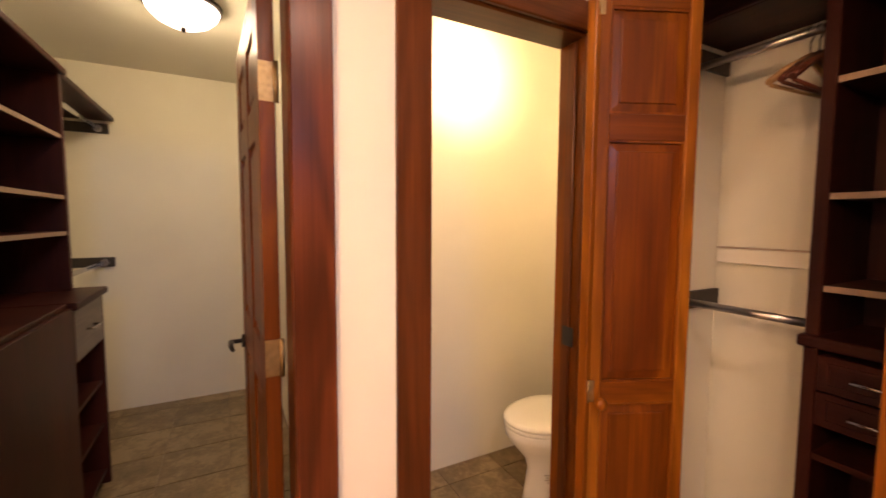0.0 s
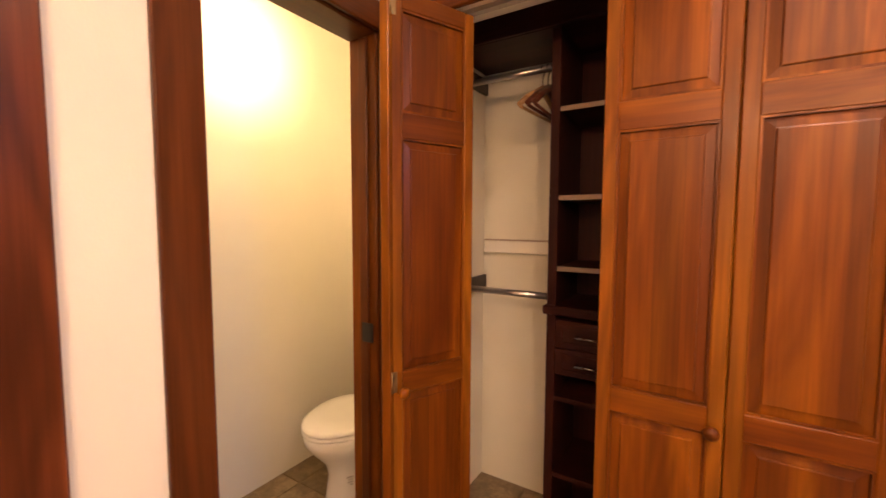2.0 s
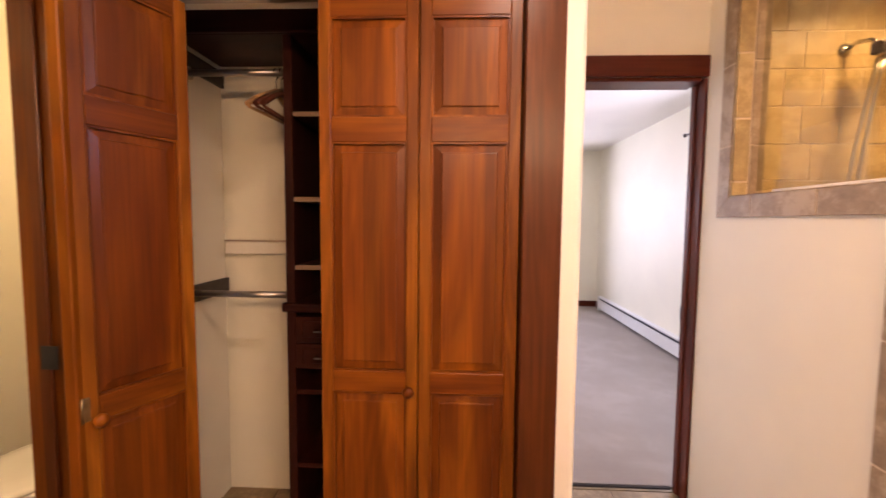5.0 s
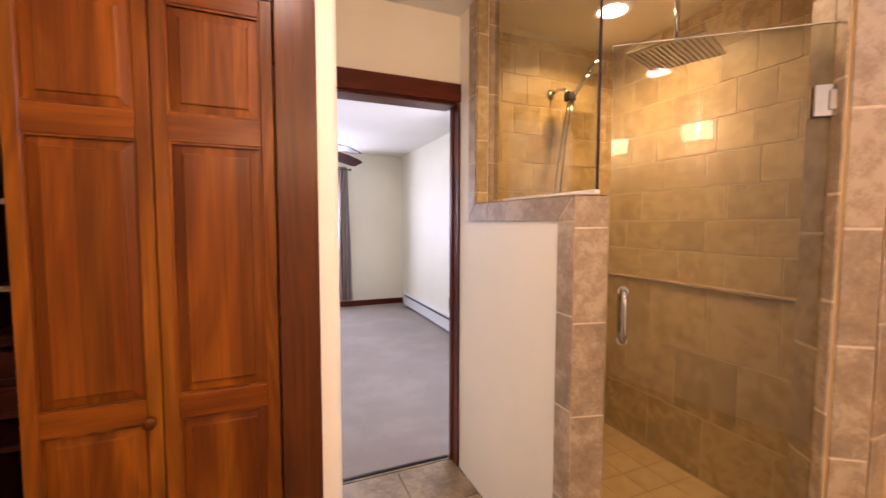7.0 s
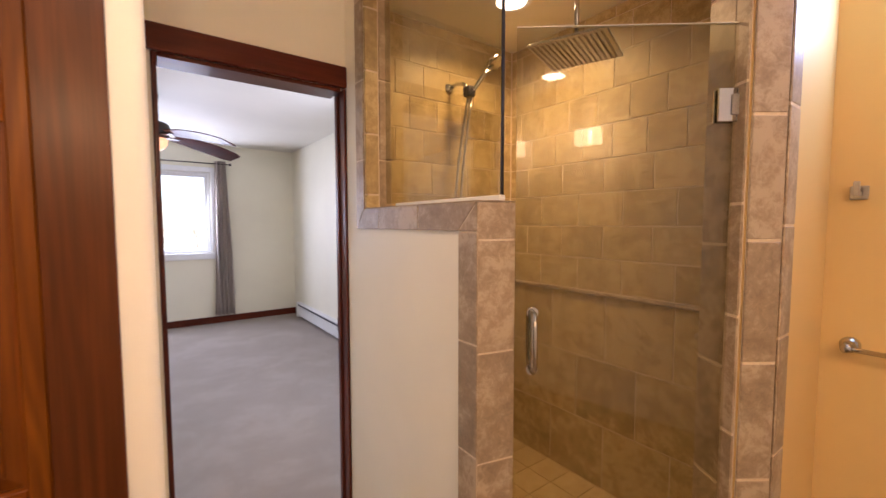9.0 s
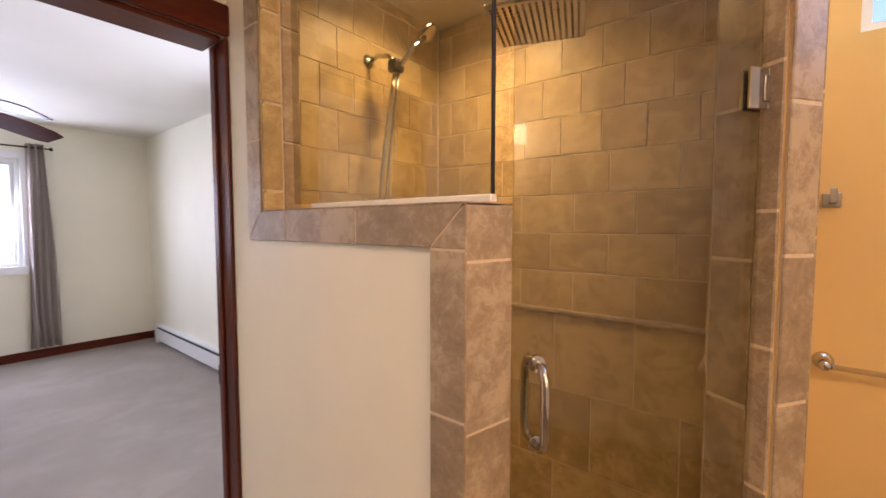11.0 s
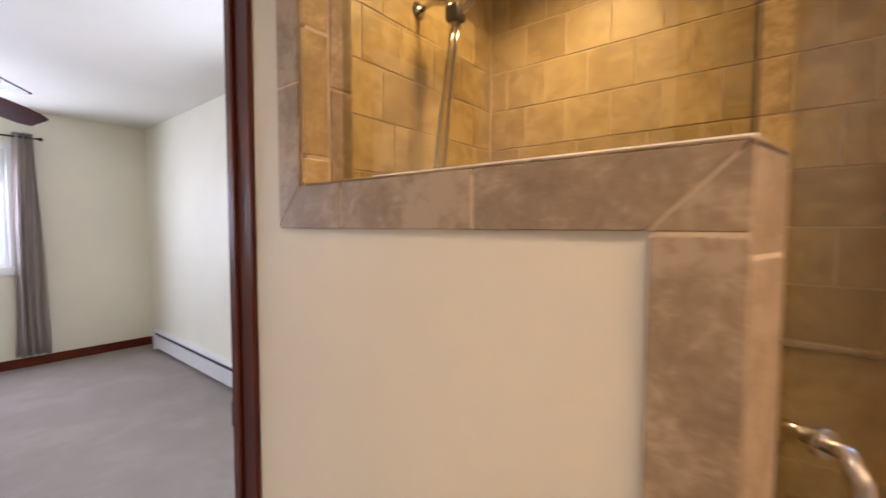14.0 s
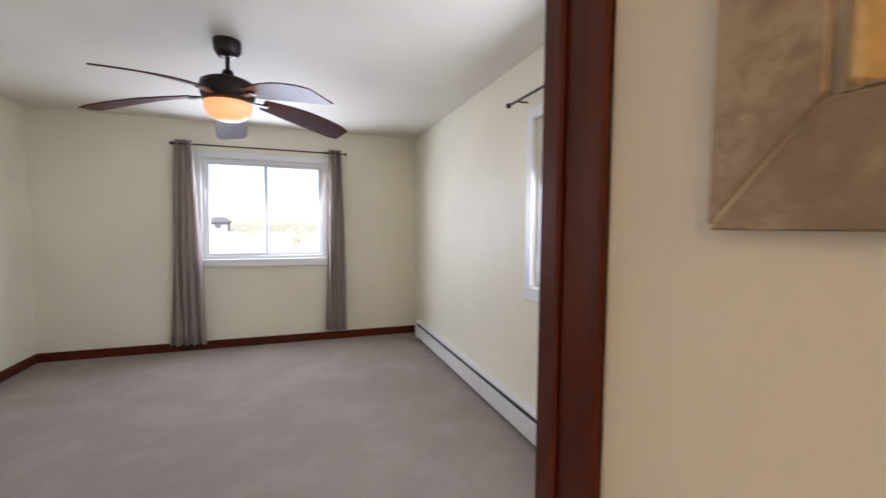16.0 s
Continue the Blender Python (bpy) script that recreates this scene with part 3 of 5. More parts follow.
for k, (hx, hy) in enumerate(((1.5, 30.0), (6.5, 33.0), (-2.0, 36.0), (12.0, 31.0), (4.4, 40.0))):
    shrub = thing("shrub", "dry leafy shrub beyond the yard fence", "shrub", (hx, hy, -0.6), group="shrubs beyond the fence")
    part("trunk", bm_tube([(0, 0, 0), (0.05, 0, 0.5), (0.02, 0.05, 1.1)], [0.07, 0.05, 0.02], 6), M_FENCE, shrub)
    leaves = bmesh.new()
    for _ in range(420):
        c = Vector((rs.gauss(0, 0.55), rs.gauss(0, 0.5), 1.2 + rs.gauss(0, 0.32)))
        q = Euler((rs.uniform(0, 6), rs.uniform(0, 6), 0)).to_matrix()
        s = rs.uniform(0.05, 0.12)
        leaves.faces.new([leaves.verts.new(c + q @ Vector(p) * s) for p in ((-1, 0, 0), (0, -0.5, 0), (1, 0, 0), (0, 0.5, 0))])
    part("leaves", leaves, M_LEAF, shrub)

# ---------------------------------------------------------------- doors
LEAF_W, LEAF_T, LEAF_H = 0.303, 0.030, 2.0
RAILS = ((1.948, LEAF_H), (1.580, 1.655), (0.803, 0.870), (0.015, 0.185))


def raised_panel(x0, x1, z0, z1, slope=0.030):
    """A raised field panel set behind the face of the frame (face at y = 0)."""
    bm = bm_box((x0, 0.012, z0), (x1, 0.020, z1))
    outer = [(x0 + 0.006, z0 + 0.006), (x1 - 0.006, z0 + 0.006), (x1 - 0.006, z1 - 0.006), (x0 + 0.006, z1 - 0.006)]
    a = [bm.verts.new((x, 0.0118, z)) for x, z in outer]
    rings = [a]
    for s, y in ((slope, 0.0085), (slope + 0.0012, 0.0052), (slope + 0.004, 0.0042)):
        rings.append([bm.verts.new((x, y, z)) for x, z in ((x0 + s, z0 + s), (x1 - s, z0 + s), (x1 - s, z1 - s), (x0 + s, z1 - s))])
    for a, b in zip(rings, rings[1:]):
        for k in range(4):
            bm.faces.new((a[k], a[(k + 1) % 4], b[(k + 1) % 4], b[k]))
    bm.faces.new(rings[-1])
    bmesh.ops.recalc_face_normals(bm, faces=bm.faces[:])
    return bm


def bead(x0, x1, z0, z1, r=0.006):
    return bm_join([bm_box((x0, 0.003, z0), (x0 + r, 0.0117, z1)), bm_box((x1 - r, 0.003, z0), (x1, 0.0117, z1)),
                    bm_box((x0 + r, 0.003, z0), (x1 - r, 0.0117, z0 + r)), bm_box((x0 + r, 0.003, z1 - r), (x1 - r, 0.0117, z1))])


def folding_leaf(label, knob_x=None, hinges=None):
    leaf = thing("folding_door_leaf", label, "door", group="folding closet doors")
    w, st = LEAF_W, 0.036
    part("stile", bm_box((0, 0, 0.015), (st, LEAF_T, LEAF_H), 0.003), M_STILE, leaf)
    part("stile", bm_box((w - st, 0, 0.015), (w, LEAF_T, LEAF_H), 0.003), M_STILE, leaf)
    rails = RAILS
    for z0, z1 in rails:
        part("rail", bm_box((st, 0.0008, z0), (w - st, LEAF_T - 0.0008, z1), 0.002), M_WOODX, leaf)
    for (_, z0), (z1, _) in ((rails[1], rails[0]), (rails[2], rails[1]), (rails[3], rails[2])):
        part("panel", raised_panel(st, w - st, z0, z1), M_WOODZ, leaf)
        part("moulding", bead(st, w - st, z0, z1), M_WOODZ, leaf)
    if knob_x is not None:
        k = bm_lathe([(0.007, 0.0), (0.007, 0.008), (0.016, 0.014), (0.0185, 0.022), (0.015, 0.030), (0.004, 0.033)], sides=20)
        bmesh.ops.rotate(k, verts=k.verts, cent=(0, 0, 0), matrix=Matrix.Rotation(radians(90), 3, 'X'))
        bmesh.ops.translate(k, verts=k.verts, vec=(knob_x, 0.0, 0.813))
        part("knob", k, M_WOODZ, leaf, "round wooden knob")
    for hz in hinges or ():
        part("hinge", bm_join([bm_box((-0.004, -0.002, hz - 0.032), (0.016, 0.001, hz + 0.032), 0.001),
                               bm_tube([(-0.003, -0.003, hz - 0.034), (-0.003, -0.003, hz + 0.034)], 0.004, 8)]), M_BRASS, leaf, "small brass hinge")
    return leaf


folding_leaf("closed red-brown wooden folding door leaf with knob", 0.277).matrix_basis = pose(0.172, 1.583, 0)
folding_leaf("closed red-brown wooden folding door leaf beside the casing").matrix_basis = pose(0.478, 1.583, 0)
folding_leaf("folded open red-brown wooden closet door leaf", 0.030, (0.845, 1.955)).matrix_basis = pose(-0.362, 1.322, 0, 0, 0, 66.5)
folding_leaf("folded open closet door leaf against the jamb").matrix_basis = pose(-0.425, 1.602, 0, 0, 0, -83)

# dressing room door, standing open
DW = 0.70
door = thing("panel_door", "open dark red-brown six-panel wooden door with black lever", "door", (-0.682, 0.466, 0.012), 182.6)
for a, b in ((0, 0.105), (DW / 2 - 0.045, DW / 2 + 0.045), (DW - 0.105, DW)):
    part("stile", bm_box((a, -0.040, 0), (b, 0, 1.97), 0.002), M_WOODZ, door)
for z0, z1 in ((0, 0.22), (0.84, 0.98), (1.56, 1.66), (1.86, 1.97)):
    for a, b in ((0.105, DW / 2 - 0.045), (DW / 2 + 0.045, DW - 0.105)):
        part("rail", bm_box((a, -0.039, z0), (b, -0.001, z1), 0.002), M_WOODX, door)
for z0, z1 in ((0.22, 0.84), (0.98, 1.56), (1.66, 1.86)):
    for a, b in ((0.105, DW / 2 - 0.045), (DW / 2 + 0.045, DW - 0.105)):
        pb = raised_panel(a, b, z0, z1)
        bmesh.ops.rotate(pb, verts=pb.verts, cent=((a + b) / 2, 0, 0), matrix=Matrix.Rotation(radians(180), 3, 'Z'))
        part("panel", pb, M_WOODZ, door)
lev = part("door_lever", bm_join([bm_tube([(DW - 0.06, -0.001, 0.85), (DW - 0.06, 0.012, 0.85)], 0.026, 16),
                                  bm_tube([(DW - 0.06, 0.01, 0.85), (DW - 0.06, 0.05, 0.85)], 0.009, 10),
                                  bm_tube([(DW - 0.06, 0.05, 0.85), (DW - 0.12, 0.055, 0.85), (DW - 0.165, 0.05, 0.845)], [0.010, 0.009, 0.007], 10)]), M_BRONZE, door, "dark bronze lever handle")
for hz in (0.965, 1.69):
    part("hinge", bm_join([bm_box((-0.003, -0.036, hz - 0.05), (-0.0005, 0.0, hz + 0.05)), bm_tube([(-0.006, -0.042, hz - 0.052), (-0.006, -0.042, hz + 0.052)], 0.0065, 10)]),
         M_BRASS, door, "tarnished brass butt hinge")

# ---------------------------------------------------------------- folding door closet
tower = thing("closet_tower", "dark cherry wood closet tower with open shelves and drawers", "shelving unit", (-0.088, 1.93, 0))
TW, TD_ = 0.56, 0.325
part("side_panel", bm_box((0, 0, 0.0), (0.035, TD_, 2.054), 0.002), M_CABZ, tower)
part("side_panel", bm_box((TW - 0.035, 0, 0.0), (TW, TD_, 2.054), 0.002), M_CABZ, tower)
part("back_panel", bm_box((0.036, TD_ - 0.008, 0.02), (TW - 0.036, TD_, 2.054)), M_CABZ, tower)
for z in (0.03, 0.325, 0.635, 1.145, 1.415, 1.745):
    sh = part("shelf", bm_box((0.036, 0.006, z), (TW - 0.036, TD_ - 0.009, z + 0.018)), M_CABX, tower)
    part("edge_band", bm_box((0.036, 0.003, z), (TW - 0.036, 0.0055, z + 0.018)), M_EDGE if z > 1 else M_CABX, sh, "pale worn shelf edge" if z > 1 else "")
part("counter", bm_box((-0.012, -0.022, 0.976), (TW + 0.012, TD_, 1.012), 0.008, 2), M_CABX, tower)
for z0, z1 in ((0.744, 0.846), (0.850, 0.956)):
    dr = part("drawer", bm_box((0.037, -0.004, z0), (TW - 0.037, 0.30, z1), 0.002), M_CABX, tower)
    part("moulding", bm_join([bm_box((0.060, -0.010, z0 + 0.018), (TW - 0.060, -0.0045, z0 + 0.024)), bm_box((0.060, -0.010, z1 - 0.024), (TW - 0.060, -0.0045, z1 - 0.018)),
                              bm_box((0.060, -0.010, z0 + 0.0245), (0.066, -0.0045, z1 - 0.0245))]), M_CABX, dr)
    part("handle", bm_join([bm_tube([(0.12, -0.004, (z0 + z1) / 2), (0.12, -0.028, (z0 + z1) / 2), (0.22, -0.028, (z0 + z1) / 2), (0.22, -0.004, (z0 + z1) / 2)], 0.005, 8)]), M_CHROME, dr, "chrome bar pull")
part("base", bm_box((0.036, 0.03, 0), (TW - 0.036, 0.05, 0.029)), M_CABX, tower)
shelf = thing("closet_shelf", "dark stained shelf with added shade board over the hanging rod", "shelf", (-0.53, 1.93, 2.055))
part("board", bm_box((0.001, 0.0, 0), (1.388, 0.331, 0.022), 0.002), M_CABX, shelf)
# board added to darken the unlit space above the shelf
part("fascia", bm_box((0.001, -0.02, 0.0), (1.388, -0.001, 0.30), 0.003), M_CABX, shelf)
for z, y0 in ((1.955, 1.86), (0.99, 1.86)):
    solid("wall_cleat", bm_box((-0.529, y0, z), (-0.512, 2.261, z + 0.072), 0.002), M_DARKRAIL, "dark painted wooden wall cleat for the rod", "cleat", group="closet cleats")
cleat = thing("back_cleat", "cream painted wooden cleat with brown top edge", "cleat", (-0.512, 2.261, 1.178))
part("board", bm_box((0, -0.030, 0), (0.422, 0, 0.060), 0.003), M_WALL, cleat)
part("top_edge", bm_box((0, -0.034, 0.0605), (0.422, 0, 0.067), 0.001), M_FENCE, cleat, "thin brown strip along the top")
for z, lab in ((1.935, "chrome hanging rod with wooden hangers"), (1.030, "chrome lower hanging rod")):
    rod = thing("hanging_rod", lab, "closet rod", (0, 0, 0), group="closet rods")
    part("rod", bm_tube([(-0.511, 2.0, z), (-0.089, 2.0, z)], 0.014, 14), M_NICKEL, rod)
    for xa, xb in ((-0.529, -0.521), (-0.097, -0.0885)):
        part("rod_socket", bm_tube([(xa if z < 1.1 or xa > -0.3 else -0.5115, 2.0, z), (xb if z < 1.1 or xa > -0.3 else -0.504, 2.0, z)], 0.026, 16), M_NICKEL, rod)


def hanger(x, mat, tilt, label):
    h = thing("coat_hanger", label, "hanger", (x, 2.0, 1.930), tilt, "wooden hangers on the closet rod")
    prof = [(-0.205, -0.175), (-0.12, -0.125), (0.0, -0.070), (0.12, -0.125), (0.205, -0.175)]
    arm = bm_tube([(0, a, b) for a, b in prof], [0.010, 0.012, 0.014, 0.012, 0.010], 10)
    part("shoulder_bar", arm, mat, h)
    part("trouser_bar", bm_tube([(0, -0.195, -0.182), (0, 0.195, -0.182)], 0.006, 8), mat, h)
    hook = [(0, 0.018 * math.cos(a), 0.001 + 0.018 * math.sin(a)) for a in [i * math.pi / 8 for i in range(-1, 9)]]
    part("hook", bm_tube([(0, 0, -0.062), (0, 0, -0.025)] + hook, 0.0022, 6), M_BRONZE, h, "dark metal hook")
    return h


hanger(-0.108, M_HANGERD, 1.5, "dark stained wooden coat hanger on the rod")
hanger(-0.124, M_HANGERD, -1.5, "dark wooden coat hanger on the rod")
hanger(-0.146, M_HANGER, -4, "light wooden coat hanger turned on the rod")

# ---------------------------------------------------------------- dressing room
slab("ceiling_dressing", (-3.05, -0.62, 2.372), (-0.67, 0.70, CEIL - 0.001), M_CEIL, "pale painted dressing room ceiling", "ceiling")
dt = thing("shelf_hutch", "dark cherry open shelf hutch standing on the chest", "shelving unit", (-2.055, -0.615, 1.0085))
part("side_panel", bm_box((0, 0, 0), (0.03, 0.34, 1.0), 0.002), M_CABZ, dt)
part("side_panel", bm_box((1.05, 0, 0), (1.08, 0.34, 1.0), 0.002), M_CABZ, dt)
part("back_panel", bm_box((0.031, 0.0, 0), (1.049, 0.01, 1.0)), M_CABZ, dt)
part("top", bm_box((-0.012, 0, 1.001), (1.09, 0.36, 1.030), 0.006, 2), M_CABX, dt)
for z in (0.262, 0.428, 0.705):
    sh = part("shelf", bm_box((0.031, 0.011, z), (1.049, 0.332, z + 0.018)), M_CABX, dt)
    part("edge_band", bm_box((0.031, 0.3325, z), (1.049, 0.336, z + 0.018)), M_EDGE, sh, "pale worn shelf edge")
lc = thing("base_cabinet", "dark cherry closed base cabinet under the hutch", "cabinet", (-1.645, -0.615, 0))
part("body", bm_box((0.0, 0, 0.02), (0.70, 0.425, 1.008), 0.003), M_CABZ, lc)
part("door", bm_box((0.01, 0.4255, 0.04), (0.69, 0.443, 0.99), 0.003), M_CABZ, lc)
part("base", bm_box((0.01, 0.02, 0), (0.69, 0.40, 0.0195)), M_CABX, lc)
ch = thing("drawer_chest", "dark cherry chest with grey-brown drawer and open shelves", "chest", (-2.11, -0.615, 0))
part("side_panel", bm_box((0, 0, 0), (0.025, 0.435, 0.975), 0.002), M_CABZ, ch)
part("side_panel", bm_box((0.435, 0, 0), (0.462, 0.435, 0.975), 0.002), M_CABZ, ch)
part("counter", bm_box((-0.02, 0, 0.976), (0.462, 0.455, 1.008), 0.006, 2), M_CABX, ch)
dr = part("drawer", bm_box((0.026, 0.03, 0.75), (0.434, 0.437, 0.968), 0.003), M_GRAYCAB, ch, "grey-brown drawer front")
part("handle", bm_tube([(0.18, 0.437, 0.86), (0.185, 0.462, 0.86), (0.275, 0.462, 0.86), (0.28, 0.437, 0.86)], 0.005, 8), M_CHROME, dr, "chrome bar pull")
part("back_panel", bm_box((0.026, 0.0, 0.02), (0.434, 0.012, 0.975)), M_CABZ, ch)
for z in (0.06, 0.30, 0.52):
    part("shelf", bm_box((0.026, 0.0125, z), (0.434, 0.42, z + 0.018)), M_CABX, ch)
us = thing("closet_shelf", "dark stained shelf over rods in the dressing room", "shelf", (-3.049, -0.619, 2.0))
part("board", bm_box((0, 0, 0), (0.985, 0.345, 0.03), 0.006, 2), M_CABX, us)
for z in (1.915, 1.02):
    solid("wall_cleat", bm_box((-3.049, -0.618, z), (-3.030, -0.305, z + 0.065), 0.002), M_DARKRAIL, "dark painted wooden wall cleat for the rod", "cleat", group="closet cleats")
    rod = thing("hanging_rod", "chrome hanging rod in the dressing room", "closet rod", group="closet rods")
    part("rod", bm_tube([(-3.029, -0.36, z + 0.03), (-2.0555, -0.36, z + 0.03)], 0.014, 12), M_CHROME, rod)
    part("rod_socket", bm_tube([(-3.0295, -0.36, z + 0.03), (-3.018, -0.36, z + 0.03)], 0.024, 14), M_NICKEL, rod)
dome = thing("ceiling_light", "lit frosted glass dome ceiling light with bronze pan", "ceiling light", (-1.87, 0.228, 2.372))
part("pan", bm_lathe([(0.165, -0.03), (0.17, -0.012), (0.15, -0.0005)]), M_BRONZE, dome)
dg = part("glass", bm_lathe([(0.02, -0.115), (0.07, -0.108), (0.115, -0.085), (0.145, -0.055), (0.155, -0.031)]), M_DOMEGLASS, dome, "glowing frosted glass bowl")
dg.visible_shadow = False
part("finial", bm_lathe([(0.003, -0.142), (0.011, -0.133), (0.012, -0.124), (0.006, -0.1155)], sides=16), M_BRONZE, dome)

# ---------------------------------------------------------------- toilet room
wc = thing("toilet", "white porcelain toilet with closed oval lid", "toilet", (-0.985, 1.77, 0), 180)
# local +y is the front of the bowl


def oval(a, b, z, cy=0.0, n=36):
    return [(a * math.cos(t), cy + b * math.sin(t) * (1.12 if math.sin(t) > 0 else 0.86), z) for t in (2 * math.pi * k / n for k in range(n))]


def bm_rings(rings, cap=True):
    bm = bmesh.new()
    vs = [[bm.verts.new(p) for p in ring] for ring in rings]
    n = len(vs[0])
    for a, b in zip(vs, vs[1:]):
        for k in range(n):
            bm.faces.new((a[k], a[(k + 1) % n], b[(k + 1) % n], b[k])).smooth = True
    if cap:
        bm.faces.new(vs[0][::-1])
        bm.faces.new(vs[-1])
    bmesh.ops.recalc_face_normals(bm, faces=bm.faces[:])
    return bm


part("bowl", bm_rings([oval(0.105, 0.20, 0.0, -0.06), oval(0.100, 0.19, 0.05, -0.06), oval(0.092, 0.165, 0.16, -0.05), oval(0.105, 0.165, 0.22, -0.03),
                       oval(0.145, 0.195, 0.28, -0.01), oval(0.172, 0.222, 0.335, 0), oval(0.178, 0.228, 0.372, 0), oval(0.172, 0.222, 0.380, 0)]), M_PORC, wc)
part("seat", bm_rings([oval(0.176, 0.226, 0.381), oval(0.183, 0.232, 0.386), oval(0.183, 0.232, 0.396), oval(0.178, 0.228, 0.401)]), M_PORC, wc)
part("lid", bm_rings([oval(0.178, 0.228, 0.402), oval(0.184, 0.234, 0.408), oval(0.182, 0.232, 0.418), oval(0.165, 0.214, 0.426), oval(0.10, 0.14, 0.430)]), M_PORC, wc)
part("tank", bm_box((-0.20, -0.42, 0.40), (0.20, -0.235, 0.74), 0.02, 3), M_PORC, wc)
part("tank_lid", bm_box((-0.21, -0.43, 0.741), (0.21, -0.225, 0.775), 0.010, 2), M_PORC, wc)
part("plinth", bm_box((-0.10, -0.40, 0.0), (0.10, -0.18, 0.40), 0.02, 2), M_PORC, wc)
for dz, dw in ((0.150, 0.030), (0.138, 0.022), (0.126, 0.026), (0.114, 0.014)):
    mark = bm_box((-0.015, -0.0015, dz), (-0.015 + dw, 0.0015, dz + 0.005))
    bmesh.ops.rotate(mark, verts=mark.verts, cent=(0, 0, 0), matrix=Matrix.Rotation(radians(63.8), 3, 'Z'))
    bmesh.ops.translate(mark, verts=mark.verts, vec=(-0.0685, 0.086, 0))
    part("printed_bar", mark, M_NICKEL, wc, "faint grey printed mark")
part("bolt_cap", bm_lathe([(0.014, 0), (0.013, 0.008), (0.006, 0.014)], (0.098, 0.06, 0.03), 12), M_PORC, wc)
solid("door_stop", bm_join([bm_tube([(-1.409, 1.285, 0.80), (-1.402, 1.285, 0.80)], 0.012, 12), bm_tube([(-1.402, 1.285, 0.80), (-1.345, 1.285, 0.80)], 0.005, 8)]), M_CHROME, "small chrome peg on the toilet room wall", "peg")
tl = thing("wall_sconce", "lit glass wall lamp over the toilet room door", "wall lamp", (-0.671, 1.47, 2.14))
part("backplate", bm_box((-0.018, -0.06, -0.06), (-0.0005, 0.06, 0.06), 0.004), M_NICKEL, tl)
tg = part("shade", bm_lathe([(0.03, -0.055), (0.05, -0.03), (0.055, 0.0), (0.05, 0.03), (0.03, 0.055)], (-0.08, 0, 0), 20), M_DOMEGLASS, tl, "glowing frosted globe")
tg.visible_shadow = False

# ---------------------------------------------------------------- bathroom sconces
for sx, sy, sz in SCONCES:
    sc = thing("wall_sconce", "lit square frosted glass wall sconce with nickel strap", "wall lamp", (sx, sy, sz), group="vanity wall sconces")
    part("backplate", bm_box((-0.05, 0, -0.05), (0.05, 0.02, 0.05), 0.004), M_NICKEL, sc)
    part("arm", bm_tube([(0, 0.02, 0), (0, 0.06, 0)], 0.01, 8), M_NICKEL, sc)
    for a, b in ((-0.09, 0.015), (0.035, 0.09)):
        g = part("shade", bm_box((a, 0.061, -0.06), (b, 0.155, 0.06), 0.008, 2), M_SCONCE, sc, "glowing frosted glass block")
        g.visible_shadow = False

# the first fixture only houses the added fill lamp
for bx, by, _ in BATH_LIGHTS_AND_FILL:
    bd = thing("recessed_light", "lit round recessed downlight, bathroom pair with one added fill", "ceiling light", (bx, by, CEIL), group="bathroom downlights")
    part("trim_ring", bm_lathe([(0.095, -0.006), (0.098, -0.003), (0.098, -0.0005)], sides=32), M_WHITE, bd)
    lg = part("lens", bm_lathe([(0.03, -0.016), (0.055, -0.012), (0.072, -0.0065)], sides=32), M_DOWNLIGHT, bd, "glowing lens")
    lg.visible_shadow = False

# ---------------------------------------------------------------- towel bar and hook
tb = thing("towel_bar", "chrome towel bar on round posts", "towel bar", (2.844, 0.763, 0.985))
for dy in (0.0, -0.50):
    pm = bm_lathe([(0.027, 0), (0.027, 0.006), (0.018, 0.012), (0.012, 0.02), (0.012, 0.055), (0.014, 0.06), (0.014, 0.075), (0.004, 0.078)], sides=20)
    bmesh.ops.rotate(pm, verts=pm.verts, cent=(0, 0, 0), matrix=Matrix.Rotation(radians(-90), 3, 'Y'))
    bmesh.ops.translate(pm, verts=pm.verts, vec=(0, dy, 0))
    part("post", pm, M_CHROME, tb)
part("bar", bm_tube([(-0.066, 0.0, -0.002), (-0.066, -0.50, -0.002)], 0.008, 12), M_CHROME, tb)
hk = thing("robe_hook", "square brushed nickel robe hook on the wall", "hook", (2.844, 0.763, 1.49))
part("backplate", bm_box((-0.012, -0.022, -0.022), (0, 0.022, 0.022), 0.002), M_NICKEL, hk)
part("prong", bm_join([bm_box((-0.05, -0.008, -0.012), (-0.012, 0.008, 0.004), 0.002), bm_box((-0.058, -0.008, -0.012), (-0.048, 0.008, 0.035), 0.002)]), M_NICKEL, hk)

# ---------------------------------------------------------------- shower fittings
P0, P1 = Vector((1.806, 1.312)), Vector((2.285, 0.928))      # line of the glass door
DL = (P1 - P0).length
dang = math.degrees(math.atan2(P1.y - P0.y, P1.x - P0.x))
gd = thing("shower_door", "frameless clear glass shower door with chrome pull", "shower door", (P0.x, P0.y, 0.0), dang)
pane = part("pane", bm_box((0.006, -0.005, 0.03), (DL - 0.006, 0.005, 1.935), 0.001), M_GLASS, gd)
pane.visible_shadow = False
part("edge_strip", bm_box((DL - 0.0055, -0.0052, 0.03), (DL - 0.0025, 0.0052, 1.935)), M_GLASSEDGE, gd, "dark green polished glass edge")
part("top_edge", bm_box((0.006, -0.0048, 1.9355), (DL - 0.006, 0.0048, 1.9375)), M_CHANNEL, gd, "bright polished glass edge")
hx = 0.056
